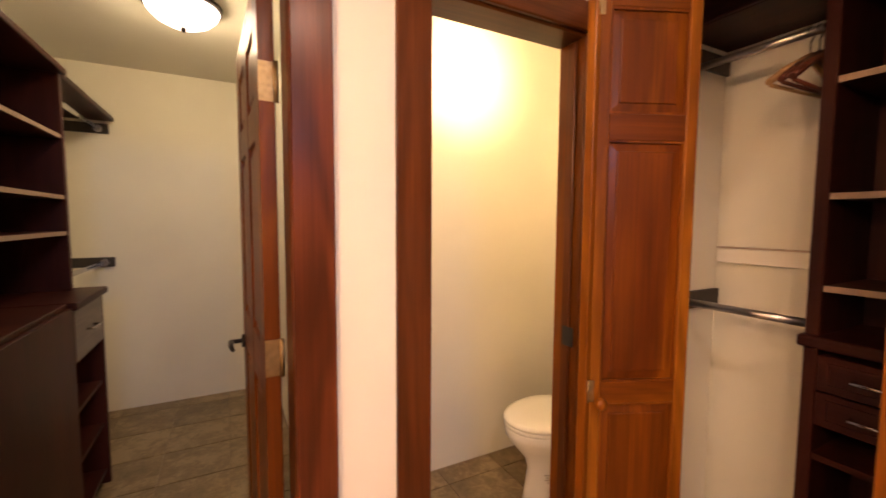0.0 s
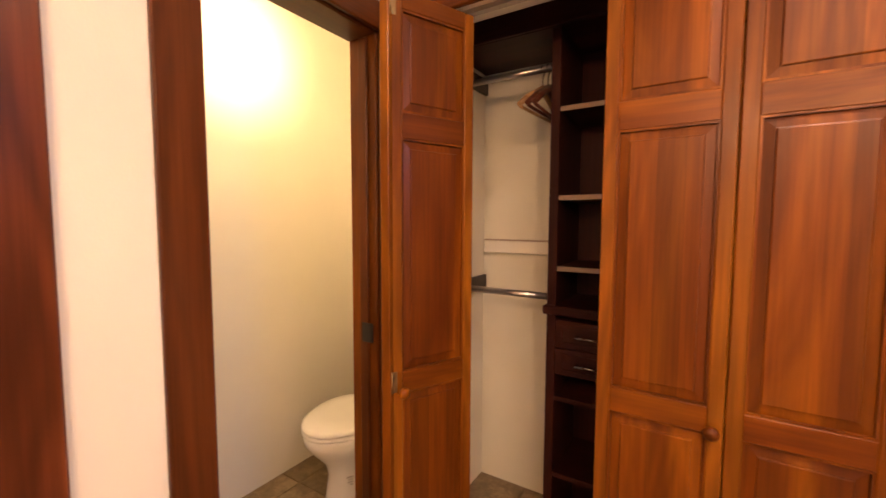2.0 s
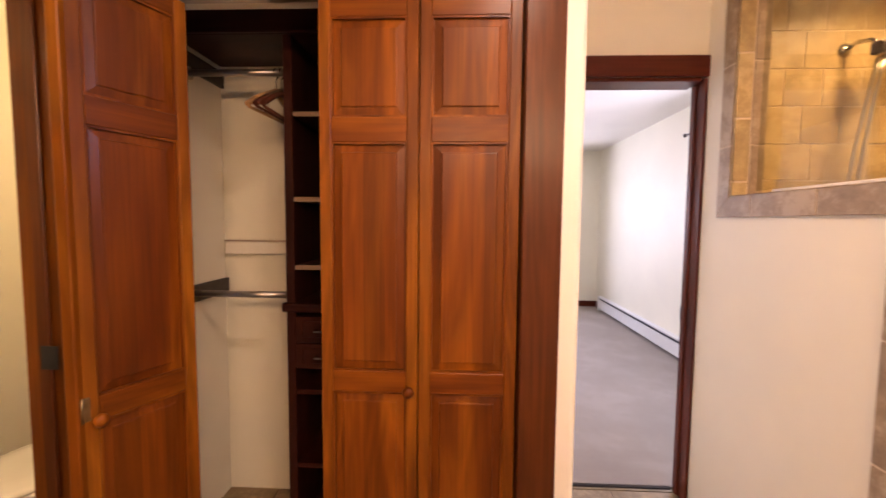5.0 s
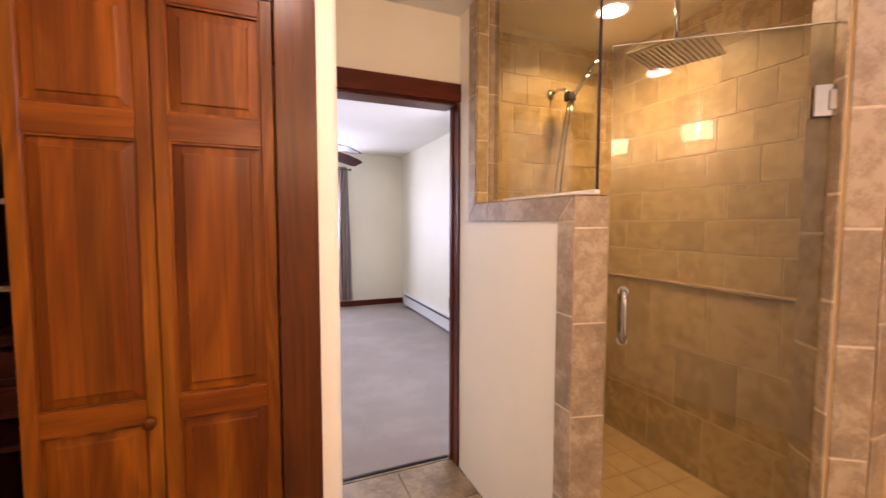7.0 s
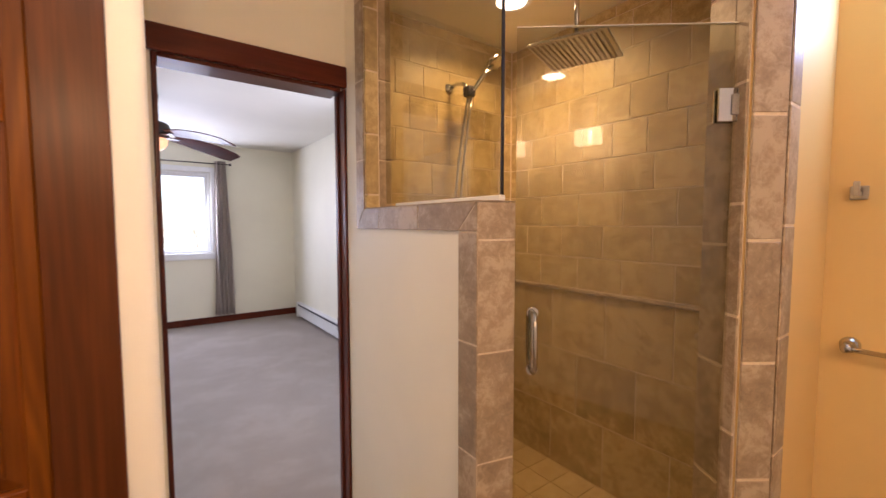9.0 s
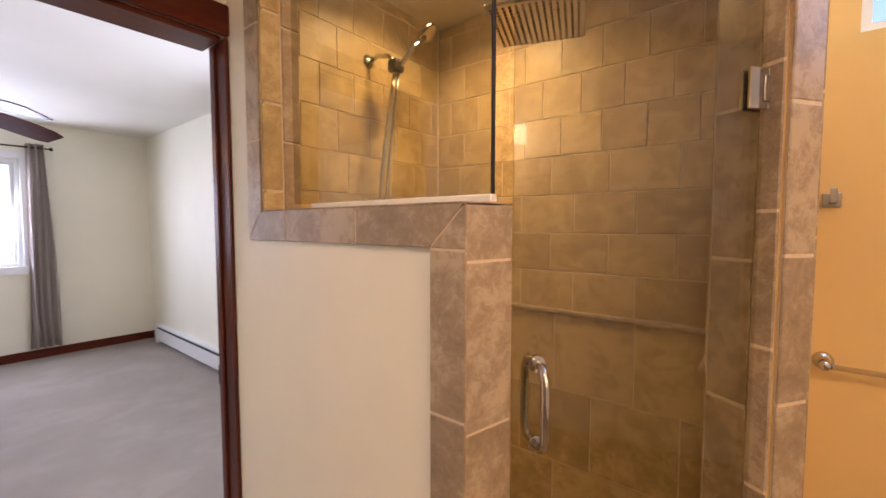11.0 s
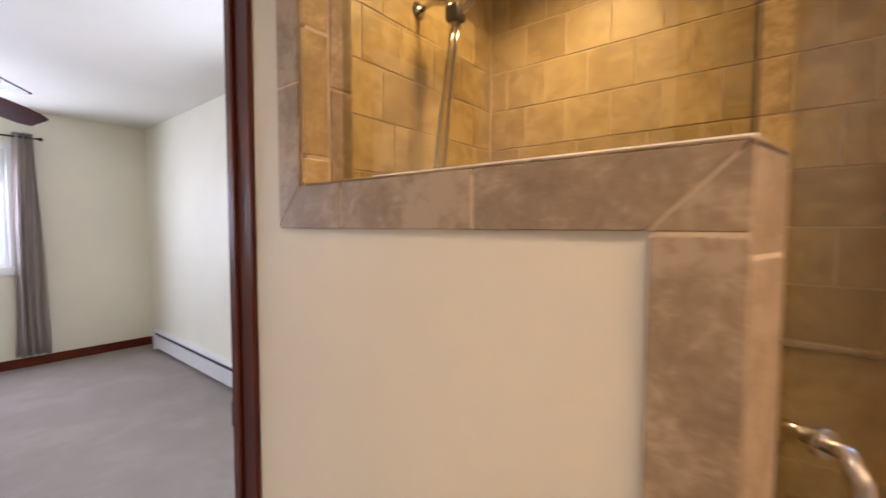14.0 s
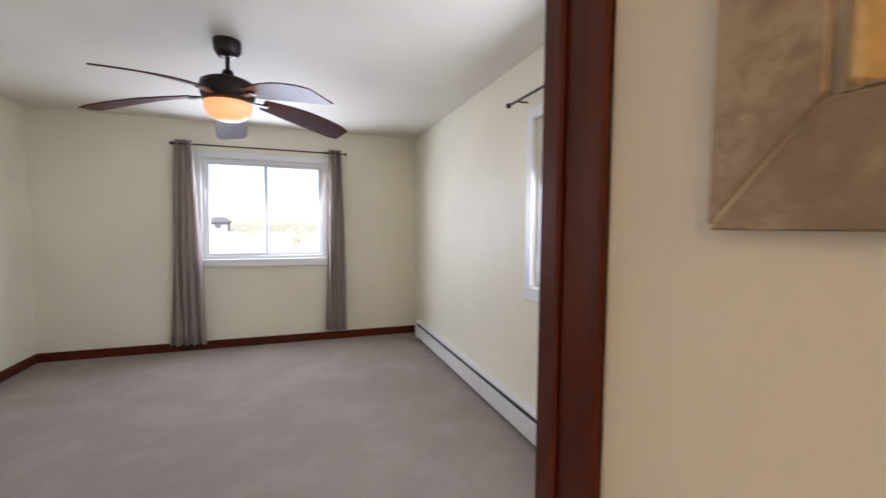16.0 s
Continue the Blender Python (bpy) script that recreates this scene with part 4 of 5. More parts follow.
part("handle", bm_join([bm_tube([(hx, -0.005, 1.134), (hx, -0.030, 1.134), (hx, -0.045, 1.110), (hx, -0.048, 1.085), (hx, -0.048, 0.995), (hx, -0.045, 0.983), (hx, -0.030, 0.968), (hx, -0.005, 0.968)], 0.0095, 14),
                        bm_tube([(hx, -0.0055, 1.134), (hx, -0.012, 1.134)], 0.017, 16), bm_tube([(hx, -0.0055, 0.968), (hx, -0.012, 0.968)], 0.017, 16),
                        bm_tube([(hx, 0.005, 1.134), (hx, 0.030, 1.134), (hx, 0.045, 1.110), (hx, 0.048, 1.085), (hx, 0.048, 0.995), (hx, 0.045, 0.983), (hx, 0.030, 0.968), (hx, 0.005, 0.968)], 0.0095, 14)]),
     M_CHROME, gd, "polished chrome pull handle")
for hz in (1.715, 0.25):
    hg = part("hinge", bm_join([bm_box((DL - 0.062, -0.014, hz - 0.046), (DL - 0.012, -0.0055, hz + 0.046), 0.002), bm_box((DL - 0.062, 0.0055, hz - 0.046), (DL - 0.012, 0.014, hz + 0.046), 0.002),
                                bm_box((DL - 0.0115, -0.014, hz - 0.046), (DL + 0.004, 0.014, hz + 0.046), 0.002)]), M_CHROME, gd, "square chrome glass hinge")
    part("hinge_knuckle", bm_box((DL - 0.028, -0.019, hz - 0.028), (DL - 0.008, -0.0142, hz + 0.028), 0.002), M_NICKEL, hg)
gp = thing("glass_panel", "fixed clear glass panel on the half wall", "glass panel", (1.790, 1.345, 1.457))
pane = part("pane", bm_box((-0.005, 0.0, 0.018), (0.005, 0.692, 0.978), 0.001), M_GLASS, gp)
pane.visible_shadow = False
part("edge_seal", bm_box((-0.0052, -0.0040, 0.018), (0.0052, -0.0005, 0.978)), M_BLACK, gp, "dark vertical edge seal")
part("channel", bm_box((-0.012, -0.006, 0.0005), (0.012, 0.60, 0.0175), 0.003), M_CHANNEL, gp, "white bottom channel")

hs = thing("hand_shower", "chrome hand shower on wall bracket with hose", "shower head", (2.33, 2.315, 2.13))
fl = bm_lathe([(0.031, 0), (0.030, 0.006), (0.016, 0.012), (0.010, 0.016)], sides=20)
bmesh.ops.rotate(fl, verts=fl.verts, cent=(0, 0, 0), matrix=Matrix.Rotation(radians(90), 3, 'X'))
part("flange", fl, M_CHROME, hs)
part("arm", bm_tube([(0, -0.01, 0), (0.005, -0.06, 0.012), (0.015, -0.11, 0.0), (0.02, -0.135, -0.03)], 0.010, 12), M_CHROME, hs)
part("bracket", bm_join([bm_box((-0.005, -0.175, -0.075), (0.05, -0.12, -0.02), 0.012, 2)]), M_BRONZE, hs, "dark holder bracket")
part("wand", bm_tube([(0.015, -0.145, -0.085), (0.032, -0.165, -0.045), (0.072, -0.195, 0.025), (0.115, -0.225, 0.085)], [0.010, 0.012, 0.012, 0.016], 12), M_CHROME, hs)
hd = bm_lathe([(0.012, 0.03), (0.028, 0.022), (0.046, 0.012), (0.048, 0.0), (0.044, -0.006), (0.01, -0.007)][::-1], sides=24)
bmesh.ops.rotate(hd, verts=hd.verts, cent=(0, 0, 0), matrix=Euler((radians(-38), radians(-12), 0)).to_matrix())
bmesh.ops.translate(hd, verts=hd.verts, vec=(0.126, -0.235, 0.096))
part("spray_head", hd, M_CHROME, hs)
hose = [(0.02, -0.14, -0.075)]
for i in range(1, 15):
    u = i / 14
    hose.append((0.02 - 0.075 * math.sin(u * 2.2), -0.14 + 0.04 * u, -0.075 - 1.0 * u))
part("hose", bm_tube(hose, 0.0075, 10), M_NICKEL, hs, "metal braided hose")
hose2 = [(0.035, -0.15, -0.075)] + [(0.035 - 0.065 * math.sin(i / 12 * 2.0), -0.15 + 0.03 * i / 12, -0.075 - 0.95 * i / 12) for i in range(1, 13)]
part("hose_return", bm_tube(hose2, 0.0075, 10), M_NICKEL, hs, "metal braided hose")

rh = thing("rain_shower_head", "square chrome rain shower head hung from the ceiling", "shower head", (2.40, 1.545, 2.09), 20)
part("plate", bm_box((-0.152, -0.152, 0.0), (0.152, 0.152, 0.012), 0.003), M_NICKEL, rh)
noz = bmesh.new()
for i in range(14):
    for j in range(14):
        b = bm_box((-0.135 + i * 0.0205, -0.135 + j * 0.0205, -0.004), (-0.127 + i * 0.0205, -0.127 + j * 0.0205, -0.0003))
        me = bpy.data.meshes.new("tmp")
        b.to_mesh(me)
        b.free()
        noz.from_mesh(me)
        bpy.data.meshes.remove(me)
tagged(part("nozzles", noz, M_NOZZLE, rh, "dark rubber spray nozzles"), kind="stuff")
part("stem", bm_tube([(0, 0, 0.0125), (0, 0, 0.349)], 0.010, 12), M_CHROME, rh)
part("ceiling_flange", bm_lathe([(0.03, 0.335), (0.03, 0.349)], sides=20), M_CHROME, rh)
dl = thing("recessed_light", "lit round recessed downlight in the shower ceiling", "ceiling light", (2.385, 1.90, CEIL))
part("trim_ring", bm_lathe([(0.095, -0.006), (0.098, -0.003), (0.098, -0.0005)], sides=32), M_WHITE, dl)
lg = part("lens", bm_lathe([(0.03, -0.016), (0.055, -0.012), (0.072, -0.0065)], sides=32), M_DOWNLIGHT, dl, "glowing lens")
lg.visible_shadow = False

# ---------------------------------------------------------------- bedroom
fan = thing("ceiling_fan", "dark bronze five-blade ceiling fan with lit orange bowl", "ceiling fan", (1.0, 4.70, 0))
part("canopy", bm_lathe([(0.020, 2.375), (0.055, 2.380), (0.074, 2.405), (0.078, 2.44), (0.078, 2.4695)]), M_BRONZE, fan)
part("downrod", bm_tube([(0, 0, 2.26), (0, 0, 2.38)], 0.013, 12), M_BRONZE, fan)
part("collar", bm_lathe([(0.045, 2.245), (0.045, 2.262), (0.035, 2.27), (0.028, 2.295)], sides=24), M_BRONZE, fan)
part("motor_housing", bm_lathe([(0.115, 2.105), (0.140, 2.120), (0.150, 2.150), (0.155, 2.190), (0.148, 2.220), (0.115, 2.238), (0.045, 2.246)]), M_BRONZE, fan)
bowl = part("light_bowl", bm_lathe([(0.02, 1.995), (0.07, 2.003), (0.110, 2.028), (0.130, 2.062), (0.135, 2.100), (0.118, 2.1045)]), M_BULBGLASS, fan, "glowing orange-white glass bowl")
bowl.visible_shadow = False
for k, ang in enumerate((24, 96, 168, 240, 312)):
    blade = bmesh.new()
    rows = []
    for i in range(11):
        u = i / 10
        r = 0.20 + 0.565 * u
        half = (0.056 + 0.052 * math.sin(min(1, u * 1.15) * math.pi * 0.62)) * (1 if u < 0.93 else 0.78)
        twist = radians(-14) * (1 - 0.3 * u)
        lift = 0.012 * math.sin(u * math.pi) - 0.10 * u
        for s in (-1, 1):
            for h in (-0.004, 0.004):
                rows.append(blade.verts.new((r, s * half * math.cos(twist), 2.135 + lift + s * half * math.sin(twist) + h)))
    for i in range(10):
        a, b = rows[4 * i:4 * i + 4], rows[4 * i + 4:4 * i + 8]
        for p, q in ((0, 1), (1, 3), (3, 2), (2, 0)):
            blade.faces.new((a[p], a[q], b[q], b[p]))
    blade.faces.new((rows[0], rows[2], rows[3], rows[1]))
    blade.faces.new((rows[-4], rows[-3], rows[-1], rows[-2]))
    bmesh.ops.recalc_face_normals(blade, faces=blade.faces[:])
    bmesh.ops.rotate(blade, verts=blade.verts, cent=(0, 0, 0), matrix=Matrix.Rotation(radians(ang), 3, 'Z'))
    bl = part("blade", blade, M_BLADE, fan, "dark walnut blade")
    iron = bm_box((0.13, -0.025, 2.122), (0.24, 0.025, 2.132), 0.004)
    bmesh.ops.rotate(iron, verts=iron.verts, cent=(0, 0, 0), matrix=Matrix.Rotation(radians(ang), 3, 'Z'))
    part("blade_iron", iron, M_BRONZE, bl)


def curtain(w_top, w_bottom, height, folds, label, m):
    """A hanging pleated panel; local x across, z up from its hem."""
    c = thing("curtain", label, "curtain", group="taupe curtains")
    c.matrix_basis = m
    bm = bmesh.new()
    nx, nz = folds * 10, 14
    grid = []
    for j in range(nz + 1):
        v = j / nz
        w = w_bottom + (w_top - w_bottom) * v
        row = []
        for i in range(nx + 1):
            u = i / nx
            d = 0.034 * math.sin(u * folds * 2 * math.pi + 0.35 * math.sin(3 * v)) * (1.15 - 0.3 * v) + 0.006 * math.sin(u * 17 + v * 4)
            row.append(bm.verts.new(((u - 0.5) * w + 0.008 * math.sin(5 * v + u * 6), d, v * height)))
        grid.append(row)
    for j in range(nz):
        for i in range(nx):
            bm.faces.new((grid[j][i], grid[j][i + 1], grid[j + 1][i + 1], grid[j + 1][i])).smooth = True
    bmesh.ops.solidify(bm, geom=bm.faces[:], thickness=0.003)
    part("fabric", bm, M_CURTAIN, c)
    return c


curtain(0.16, 0.34, 2.16, 4, "taupe grommet curtain panel hanging beside the window", pose(0.285, 6.835, 0.085))
curtain(0.14, 0.25, 2.12, 4, "taupe grommet curtain panel gathered at the window edge", pose(1.815, 6.835, 0.125))


def curtain_rod(a, b, wall_dir, label):
    rod = thing("curtain_rod", label, "curtain rod", group="bronze curtain rods")
    a, b = Vector(a), Vector(b)
    part("rod", bm_tube([a, b], 0.008, 10), M_BRONZE, rod)
    d = (b - a).normalized()
    for p, s in ((a, -1), (b, 1)):
        f = bm_tube([p + d * s * x for x in (-0.002, 0.006, 0.018, 0.03)], [0.010, 0.017, 0.018, 0.008], 12)
        part("finial", f, M_BRONZE, rod)
        q = p - d * s * 0.09
        part("bracket", bm_tube([q, q + Vector(wall_dir) * 0.078], 0.006, 8), M_BRONZE, rod)
    return rod


curtain_rod((0.185, 6.84, 2.205), (1.915, 6.84, 2.205), (0, 1, 0), "dark bronze curtain rod with ball finials")
curtain_rod((2.71, 4.32, 2.17), (2.71, 2.70, 2.17), (1, 0, 0), "dark bronze curtain rod over the side window")

ht = thing("baseboard_heater", "long white metal baseboard heater along the wall", "heater", (XB, 2.95, 0.004))
HL = 3.69
part("back_plate", bm_box((-0.012, 0, 0.015), (-0.001, HL, 0.215), 0.001), M_HEATER, ht)
part("top_hood", bm_box((-0.062, 0, 0.196), (-0.0125, HL, 0.212), 0.004, 2), M_HEATER, ht)
part("front_cover", bm_box((-0.066, 0, 0.035), (-0.058, HL, 0.168), 0.002), M_HEATER, ht)
# near-black strip and fins: the slot's shade is in their colour
part("dark_slot_strip", bm_box((-0.060, 0.03, 0.1715), (-0.050, HL - 0.03, 0.1885), 0.001), M_SLOT, ht, "dark strip coloured as the slot's shade")
part("fins", bm_box((-0.05, 0.04, 0.04), (-0.018, HL - 0.04, 0.13)), M_SLOT, ht)
for y0, y1 in ((-0.012, 0.05), (HL - 0.05, HL + 0.012)):
    part("end_cap", bm_box((-0.068, y0, 0.0), (-0.001, y1, 0.216), 0.004, 2), M_HEATER, ht)
solid("wall_cable", bm_tube([(-1.022, 6.60, 2.05), (-1.021, 6.62, 1.86), (-1.02, 6.66, 1.78), (-1.015, 6.74, 1.74)], 0.003, 6), M_WHITE, "thin pale cable on the bedroom wall", "cable")

# ---------------------------------------------------------------- tiles


def tile_run(parent, name, mat, origin, u, v, nu, nv, du, dv, thick, normal, gap=0.005, stagger=0.0, u_len=None, label=""):
    """Tiles in courses over a rectangle; each an object that shares its mesh with those of its size."""
    cache = {}
    u, v, n = Vector(u), Vector(v), Vector(normal)
    turn = Matrix((u, v, n)).transposed().to_4x4()
    total = u_len or nu * du
    for j in range(nv):
        s = -stagger * du if (j % 2 and stagger) else 0.0
        while s < total - 1e-6:
            a, b = max(s, 0.0), min(s + du, total)
            s += du
            if b - a < 0.012:
                continue
            size = (round(b - a, 4), round(dv, 4))
            if size not in cache:
                bm = bm_box((gap / 2, gap / 2, 0.0), (size[0] - gap / 2, size[1] - gap / 2, thick))
                top = [e for e in bm.edges if all(abs(w.co.z - thick) < 1e-6 for w in e.verts)]
                bmesh.ops.bevel(bm, geom=top, offset=min(0.0012, thick * 0.4), segments=1, affect='EDGES')
                cache[size] = mesh_of(name, bm, mat)
            t = new(name, cache[size])
            t.parent = parent
            t.matrix_basis = Matrix.Translation(Vector(origin) + u * a + v * (j * dv)) @ turn


TT = 0.0032
# backing beds of grout, 4 mm back from the tile faces
bed_e = slab("shower_wall_east", (2.822, 1.022, 0), (2.844, 2.331, CEIL - 0.001), M_GROUT, "shower wall of staggered tan stone-look tiles")
bed_n = slab("shower_wall_north", (1.8105, 2.318, 0), (2.8215, 2.3315, CEIL - 0.001), M_GROUT, "shower wall of staggered tan stone-look tiles")
bed_s = slab("shower_wall_south", (2.345, 1.0225, 0), (2.8215, 1.030, CEIL - 0.001), M_GROUT, "shower wall of staggered tan stone-look tiles")
bed_w = slab("shower_wall_west", (1.8105, 2.056, 0), (1.816, 2.3175, CEIL - 0.001), M_GROUT, "shower wall of tan stone-look tiles")
for bed, at, along, out, length in ((bed_e, (2.822, 2.318), (0, -1, 0), (-1, 0, 0), 1.285),
                                    (bed_n, (1.816, 2.318), (1, 0, 0), (0, -1, 0), 0.995),
                                    (bed_s, (2.812, 1.030), (-1, 0, 0), (0, 1, 0), 0.460)):
    # four courses of long tiles over the liner, squarer ones above, a cut course under the ceiling
    tile_run(bed, "tile", M_TILE, (*at, 1.042), along, (0, 0, 1), 0, 4, 0.250, 0.168, TT, out, stagger=0.42, u_len=length)
    tile_run(bed, "tile", M_TILE, (*at, 1.714), along, (0, 0, 1), 0, 4, 0.172, 0.168, TT, out, stagger=0.5, u_len=length)
    tile_run(bed, "tile", M_TILE, (*at, 2.386), along, (0, 0, 1), 0, 1, 0.172, 0.052, TT, out, u_len=length)
tile_run(bed_e, "tile", M_TILE, (2.822, 2.318, 0.0), (0, -1, 0), (0, 0, 1), 4, 3, 0.335, 0.340, TT, (-1, 0, 0), stagger=0.5, u_len=1.285)
tile_run(bed_n, "tile", M_TILE, (1.816, 2.318, 0.0), (1, 0, 0), (0, 0, 1), 3, 3, 0.335, 0.340, TT, (0, -1, 0), stagger=0.5, u_len=0.995)
tile_run(bed_s, "tile", M_TILE, (2.812, 1.030, 0.0), (-1, 0, 0), (0, 0, 1), 2, 3, 0.335, 0.340, TT, (0, 1, 0), stagger=0.5, u_len=0.460)
# pencil liner
for par, lo, hi in ((bed_e, (2.804, 1.040, 1.021), (2.8215, 2.308, 1.041)), (bed_n, (1.817, 2.300, 1.021), (2.8035, 2.3175, 1.041)), (bed_s, (2.35, 1.0305, 1.021), (2.8035, 1.047, 1.041))):
    part("pencil_liner", bm_box(lo, hi, 0.007, 2), M_TRIMTILE, par, "rounded stone-look liner")
# half wall: face band, reveal, cap and end
half_wall = bpy.data.objects["wall_shower_pony"]
stub = bpy.data.objects["wall_shower_stub"]


def piece(par, lo, hi, mat=M_TRIMTILE, bev=0.003):
    part("tile", bm_box(lo, hi, bev), mat, par)


FX = 1.7025
# the bed under the bands, as grout
part("grout_bed", bm_box((FX - 0.0092, 1.341, 1.374), (FX, 2.128, 1.4435)), M_GROUT, half_wall)
part("grout_bed", bm_box((FX - 0.0092, 1.341, 0.0), (FX, 1.421, 1.3735)), M_GROUT, half_wall)
part("grout_bed", bm_box((FX - 0.0092, 2.062, 1.4438), (FX, 2.128, CEIL - 0.002)), M_GROUT, stub)


def bm_side(outline, x0, x1, bev=0.0015):
    """A flat piece on a wall that faces x, from an outline in y and z."""
    bm = bmesh.new()
    a = [bm.verts.new((x0, y, z)) for y, z in outline]
    b = [bm.verts.new((x1, y, z)) for y, z in outline]
    bm.faces.new(a)
    bm.faces.new(b[::-1])
    k = len(outline)
    for i in range(k):
        bm.faces.new((a[i], b[i], b[(i + 1) % k], a[(i + 1) % k]))
    bmesh.ops.recalc_face_normals(bm, faces=bm.faces[:])
    bmesh.ops.bevel(bm, geom=bm.edges[:], offset=bev, segments=1, affect='EDGES')
    return bm


XA, XC = FX - 0.011, FX - 0.0048
for outline in ([(2.130, 1.370), (1.930, 1.370), (1.930, 1.4525), (2.0610, 1.4525)], [(1.926, 1.370), (1.645, 1.370), (1.645, 1.4525), (1.926, 1.4525)],
                [(1.641, 1.370), (1.4255, 1.370), (1.3420, 1.4525), (1.641, 1.4525)], [(1.4225, 1.3695), (1.3385, 1.4520), (1.3385, 1.3695)]):
    part("tile", bm_side(outline, XA, XC), M_TRIMTILE, half_wall)
part("tile", bm_side([(2.132, 1.3735), (2.132, 1.655), (2.0585, 1.655), (2.0585, 1.4555)], XA, XC), M_TRIMTILE, stub)
zs = [1.367, 1.045, 0.715, 0.385, 0.0]
for a, b in zip(zs, zs[1:]):
    piece(half_wall, (FX - 0.011, 1.3385, b + 0.0025), (FX - 0.0048, 1.4235, a - 0.002), bev=0.002)
zs = [1.659, 1.985, 2.31, 2.438]
for a, b in zip(zs, zs[1:]):
    piece(stub, (FX - 0.011, 2.0585, a), (FX - 0.0048, 2.132, b - 0.004), bev=0.002)
# end of the half wall
part("grout_bed", bm_prism([(FX - 0.007, 1.3412), (1.8125, 1.3135), (1.8125, 1.3428), (FX - 0.007, 1.3428)], 0.0, 1.4435), M_GROUT, half_wall)
zs = [1.4525, 1.345, 1.020, 0.695, 0.37, 0.0]
for a, b in zip(zs, zs[1:]):
    part("tile", bm_prism([(FX - 0.009, 1.3405), (1.8145, 1.3115), (1.8145, 1.3370), (FX - 0.009, 1.3425)], b + 0.003, a - 0.002, 0.002), M_TRIMTILE, half_wall)
# cap
part("grout_bed", bm_box((FX, 1.345, 1.4442), (1.8105, 2.0555, 1.4545)), M_GROUT, half_wall)
part("tile", bm_prism([(FX - 0.009, 1.3405), (1.8145, 1.3115), (1.8145, 1.56), (FX - 0.009, 1.56)], 1.4532, 1.4565, 0.001), M_TRIMTILE, half_wall)
for a, b in ((1.564, 1.79), (1.794, 2.042)):
    piece(half_wall, (FX - 0.009, a, 1.4532), (1.8145, b, 1.4565), bev=0.001)
# reveal above the half wall
part("grout_bed", bm_box((FX, 2.0448, 1.456), (1.8105, 2.0557, CEIL - 0.002)), M_GROUT, stub)
zs = [1.458, 1.515, 1.765, 2.020, 2.27, 2.437]
for a, b in zip(zs, zs[1:]):
    piece(stub, (FX - 0.009, 2.043, a), (1.755, 2.0513, b - 0.005), M_TILE)
zs = [1.458, 1.66, 1.99, 2.32, 2.437]
for a, b in zip(zs, zs[1:]):
    piece(stub, (1.758, 2.041, a), (1.8145, 2.0513, b - 0.004))
# inner side of the half wall and stub
tile_run(bed_w, "tile", M_TILE, (1.816, 2.056, 0.0), (0, 1, 0), (0, 0, 1), 1, 7, 0.262, 0.345, 0.006, (1, 0, 0), u_len=0.258)
part("inner_facing", bm_box((1.8108, 1.345, 0.0), (1.816, 2.0555, 1.443)), M_TILE, half_wall)

# the angled end of the shower wall: face, reveal and outer band
A, B, C = Vector((2.262, 0.893, 0)), Vector((2.340, 0.838, 0)), Vector((2.345, 1.022, 0))


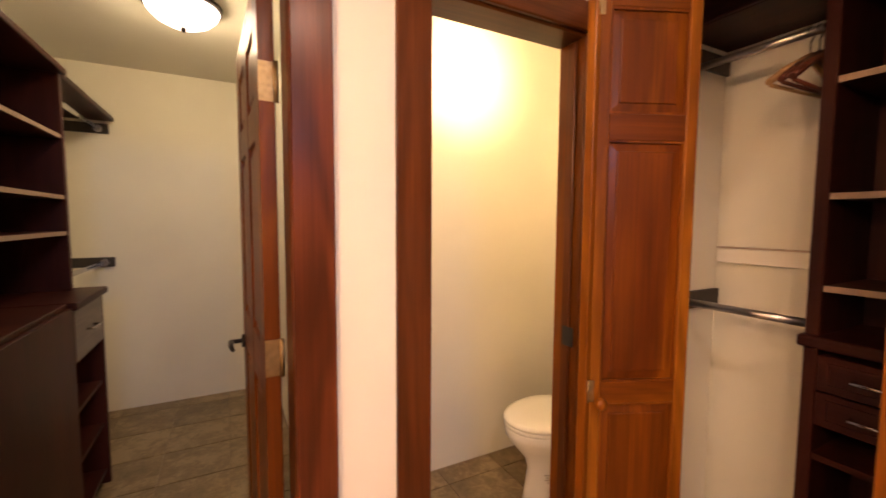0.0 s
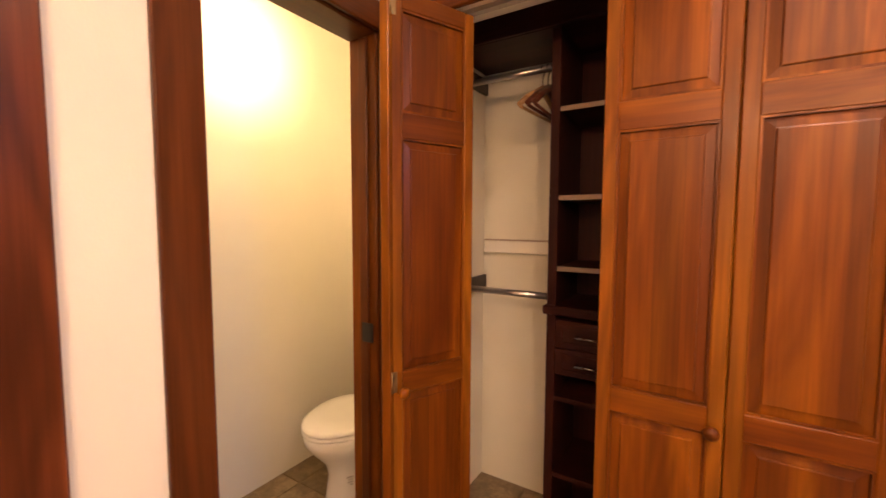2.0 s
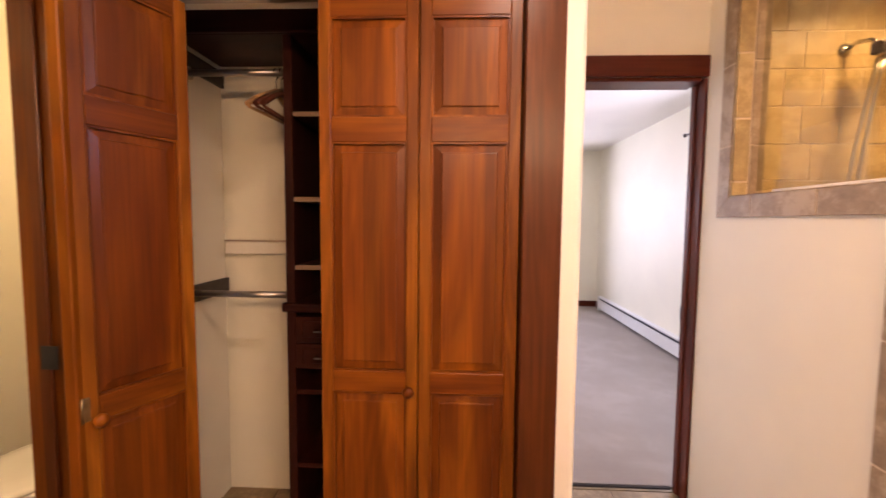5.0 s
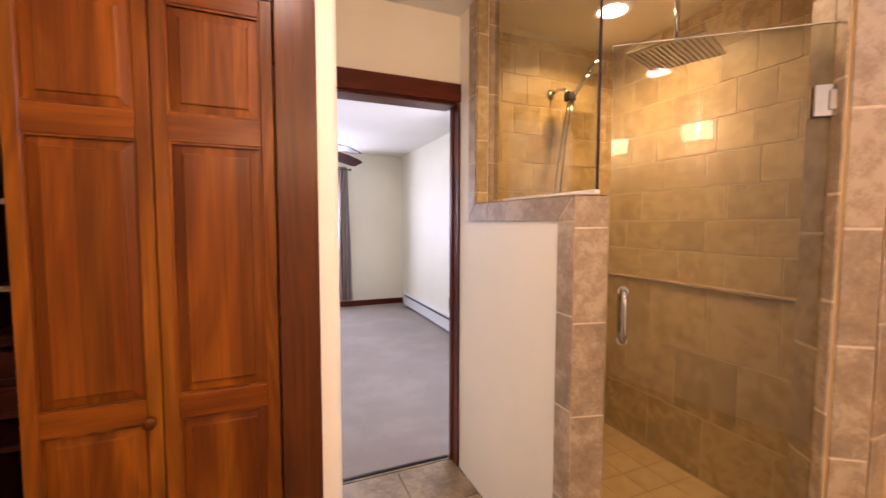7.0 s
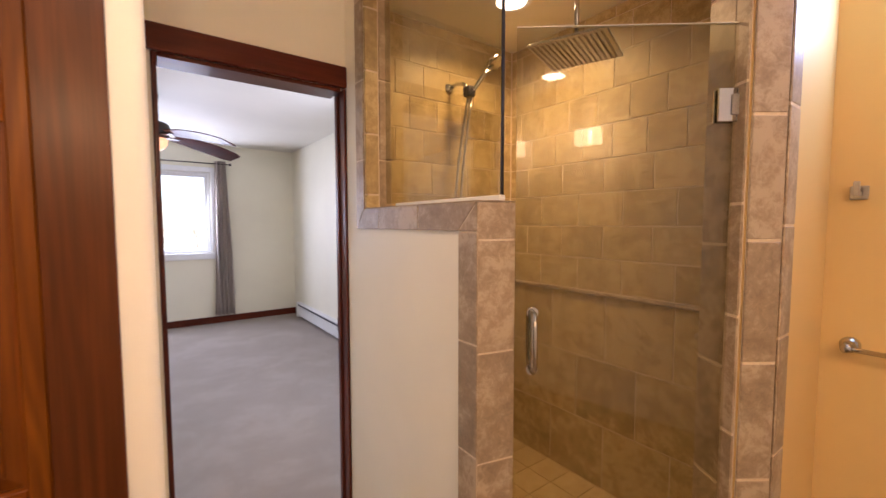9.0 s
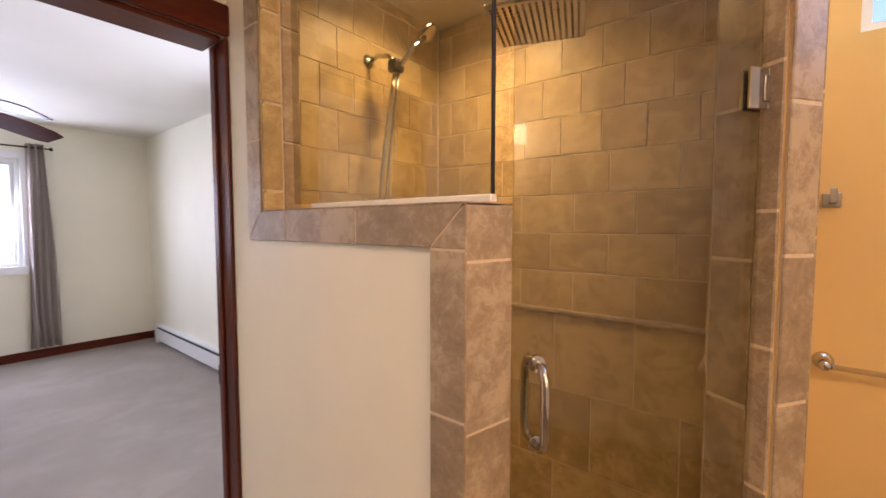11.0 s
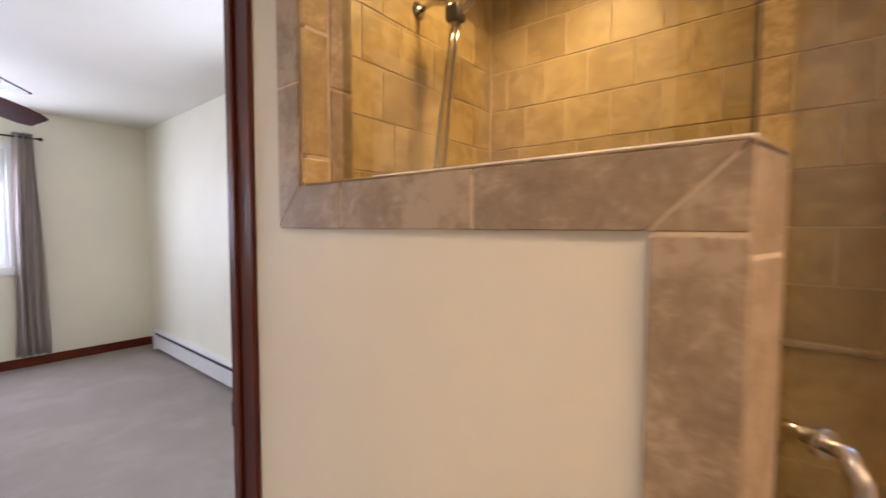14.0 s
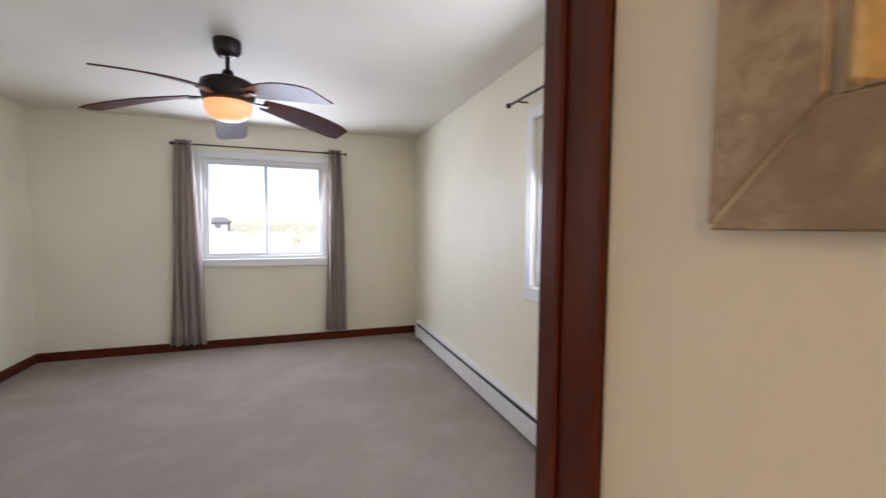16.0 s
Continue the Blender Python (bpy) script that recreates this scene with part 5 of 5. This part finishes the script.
def tile_column(par, p, q, joints, out, thick=0.008):
    d = (q - p).normalized()
    n = Vector((d.y, -d.x, 0)) * out
    m = Matrix.Identity(4)
    m.col[0][:3], m.col[1][:3], m.col[2][:3], m.col[3][:3] = d, Vector((0, 0, 1)), n, p
    ln = (q - p).length
    bed = part("grout_bed", bm_box((0.003, 0, 0.0004), (ln - 0.003, CEIL - 0.002, 0.0092)), M_GROUT, par)
    bed.matrix_basis = m
    for a, b in zip(joints, joints[1:]):
        t = part("tile", bm_box((0.0, a + 0.003, 0.004), (ln, b - 0.003, thick + 0.003), 0.003), M_TRIMTILE, par)
        t.matrix_basis = m


J1 = [0.0, 0.35, 0.675, 1.008, 1.345, 1.68, 2.0, 2.32, 2.437]
J2 = [0.0, 0.18, 0.50, 0.80, 1.134, 1.445, 1.77, 2.09, 2.41, 2.437]
tile_column(column, A, B, J1, 1)
MID = Vector((2.289, 0.935, 0))
tile_column(column, C, MID, [0.0, 0.28, 0.63, 0.98, 1.33, 1.69, 2.04, 2.437], 1)
tile_column(column, MID, A, J2, 1)
tile_column(column, B + Vector((0.004, 0, 0)), Vector((2.43, 0.838, 0)), [z - 0.06 if 0 < z < 2.43 else z for z in J2], 1)

# shower floor and kerb
shf = slab("shower_floor", (1.816, 1.0305, -0.005), (2.8215, 2.3175, 0.012), M_SHFLOOR, "warm tan tiled shower floor", "floor")
tile_run(shf, "tile", M_SHFLOOR, (1.818, 1.033, 0.012), (1, 0, 0), (0, 1, 0), 6, 8, 0.165, 0.160, 0.006, (0, 0, 1), gap=0.003, u_len=1.0)
kerb_pts = [(1.815, 1.34), (1.815, 1.40), (2.345, 1.031), (2.330, 1.000), (2.268, 0.905)]
structure("shower_kerb", bm_prism(kerb_pts, -0.004, 0.022), M_TRIMTILE, "low stone-look shower kerb", "kerb")

# bathroom floor tiles, nearest the walk first
FT = 0.33
cache_floor = mesh_of("floor_tile", bm_box((0.003, 0.003, 0), (FT - 0.003, FT - 0.003, 0.0065), 0.0012), M_SLATE)
for i in range(-10, 8):
    for j in range(-3, 8):
        x, y = i * FT + 0.05, j * FT - 0.30
        if y + FT > 2.362 or x + FT > 2.84 or x < -3.3 or y < -0.95:
            continue
        if y + FT / 2 > 0.80 and x < -1.65 or x > 1.6 and y > 0.8:
            continue
        ob = new("floor_tile", cache_floor)
        ob.parent = floor_bath
        ob.matrix_basis = Matrix.Translation((x, y, -0.006))
part("floor_tile", bm_box((0.97, 2.345, -0.006), (1.70, 2.3595, 0.0005), 0.001), M_SLATE, floor_bath)
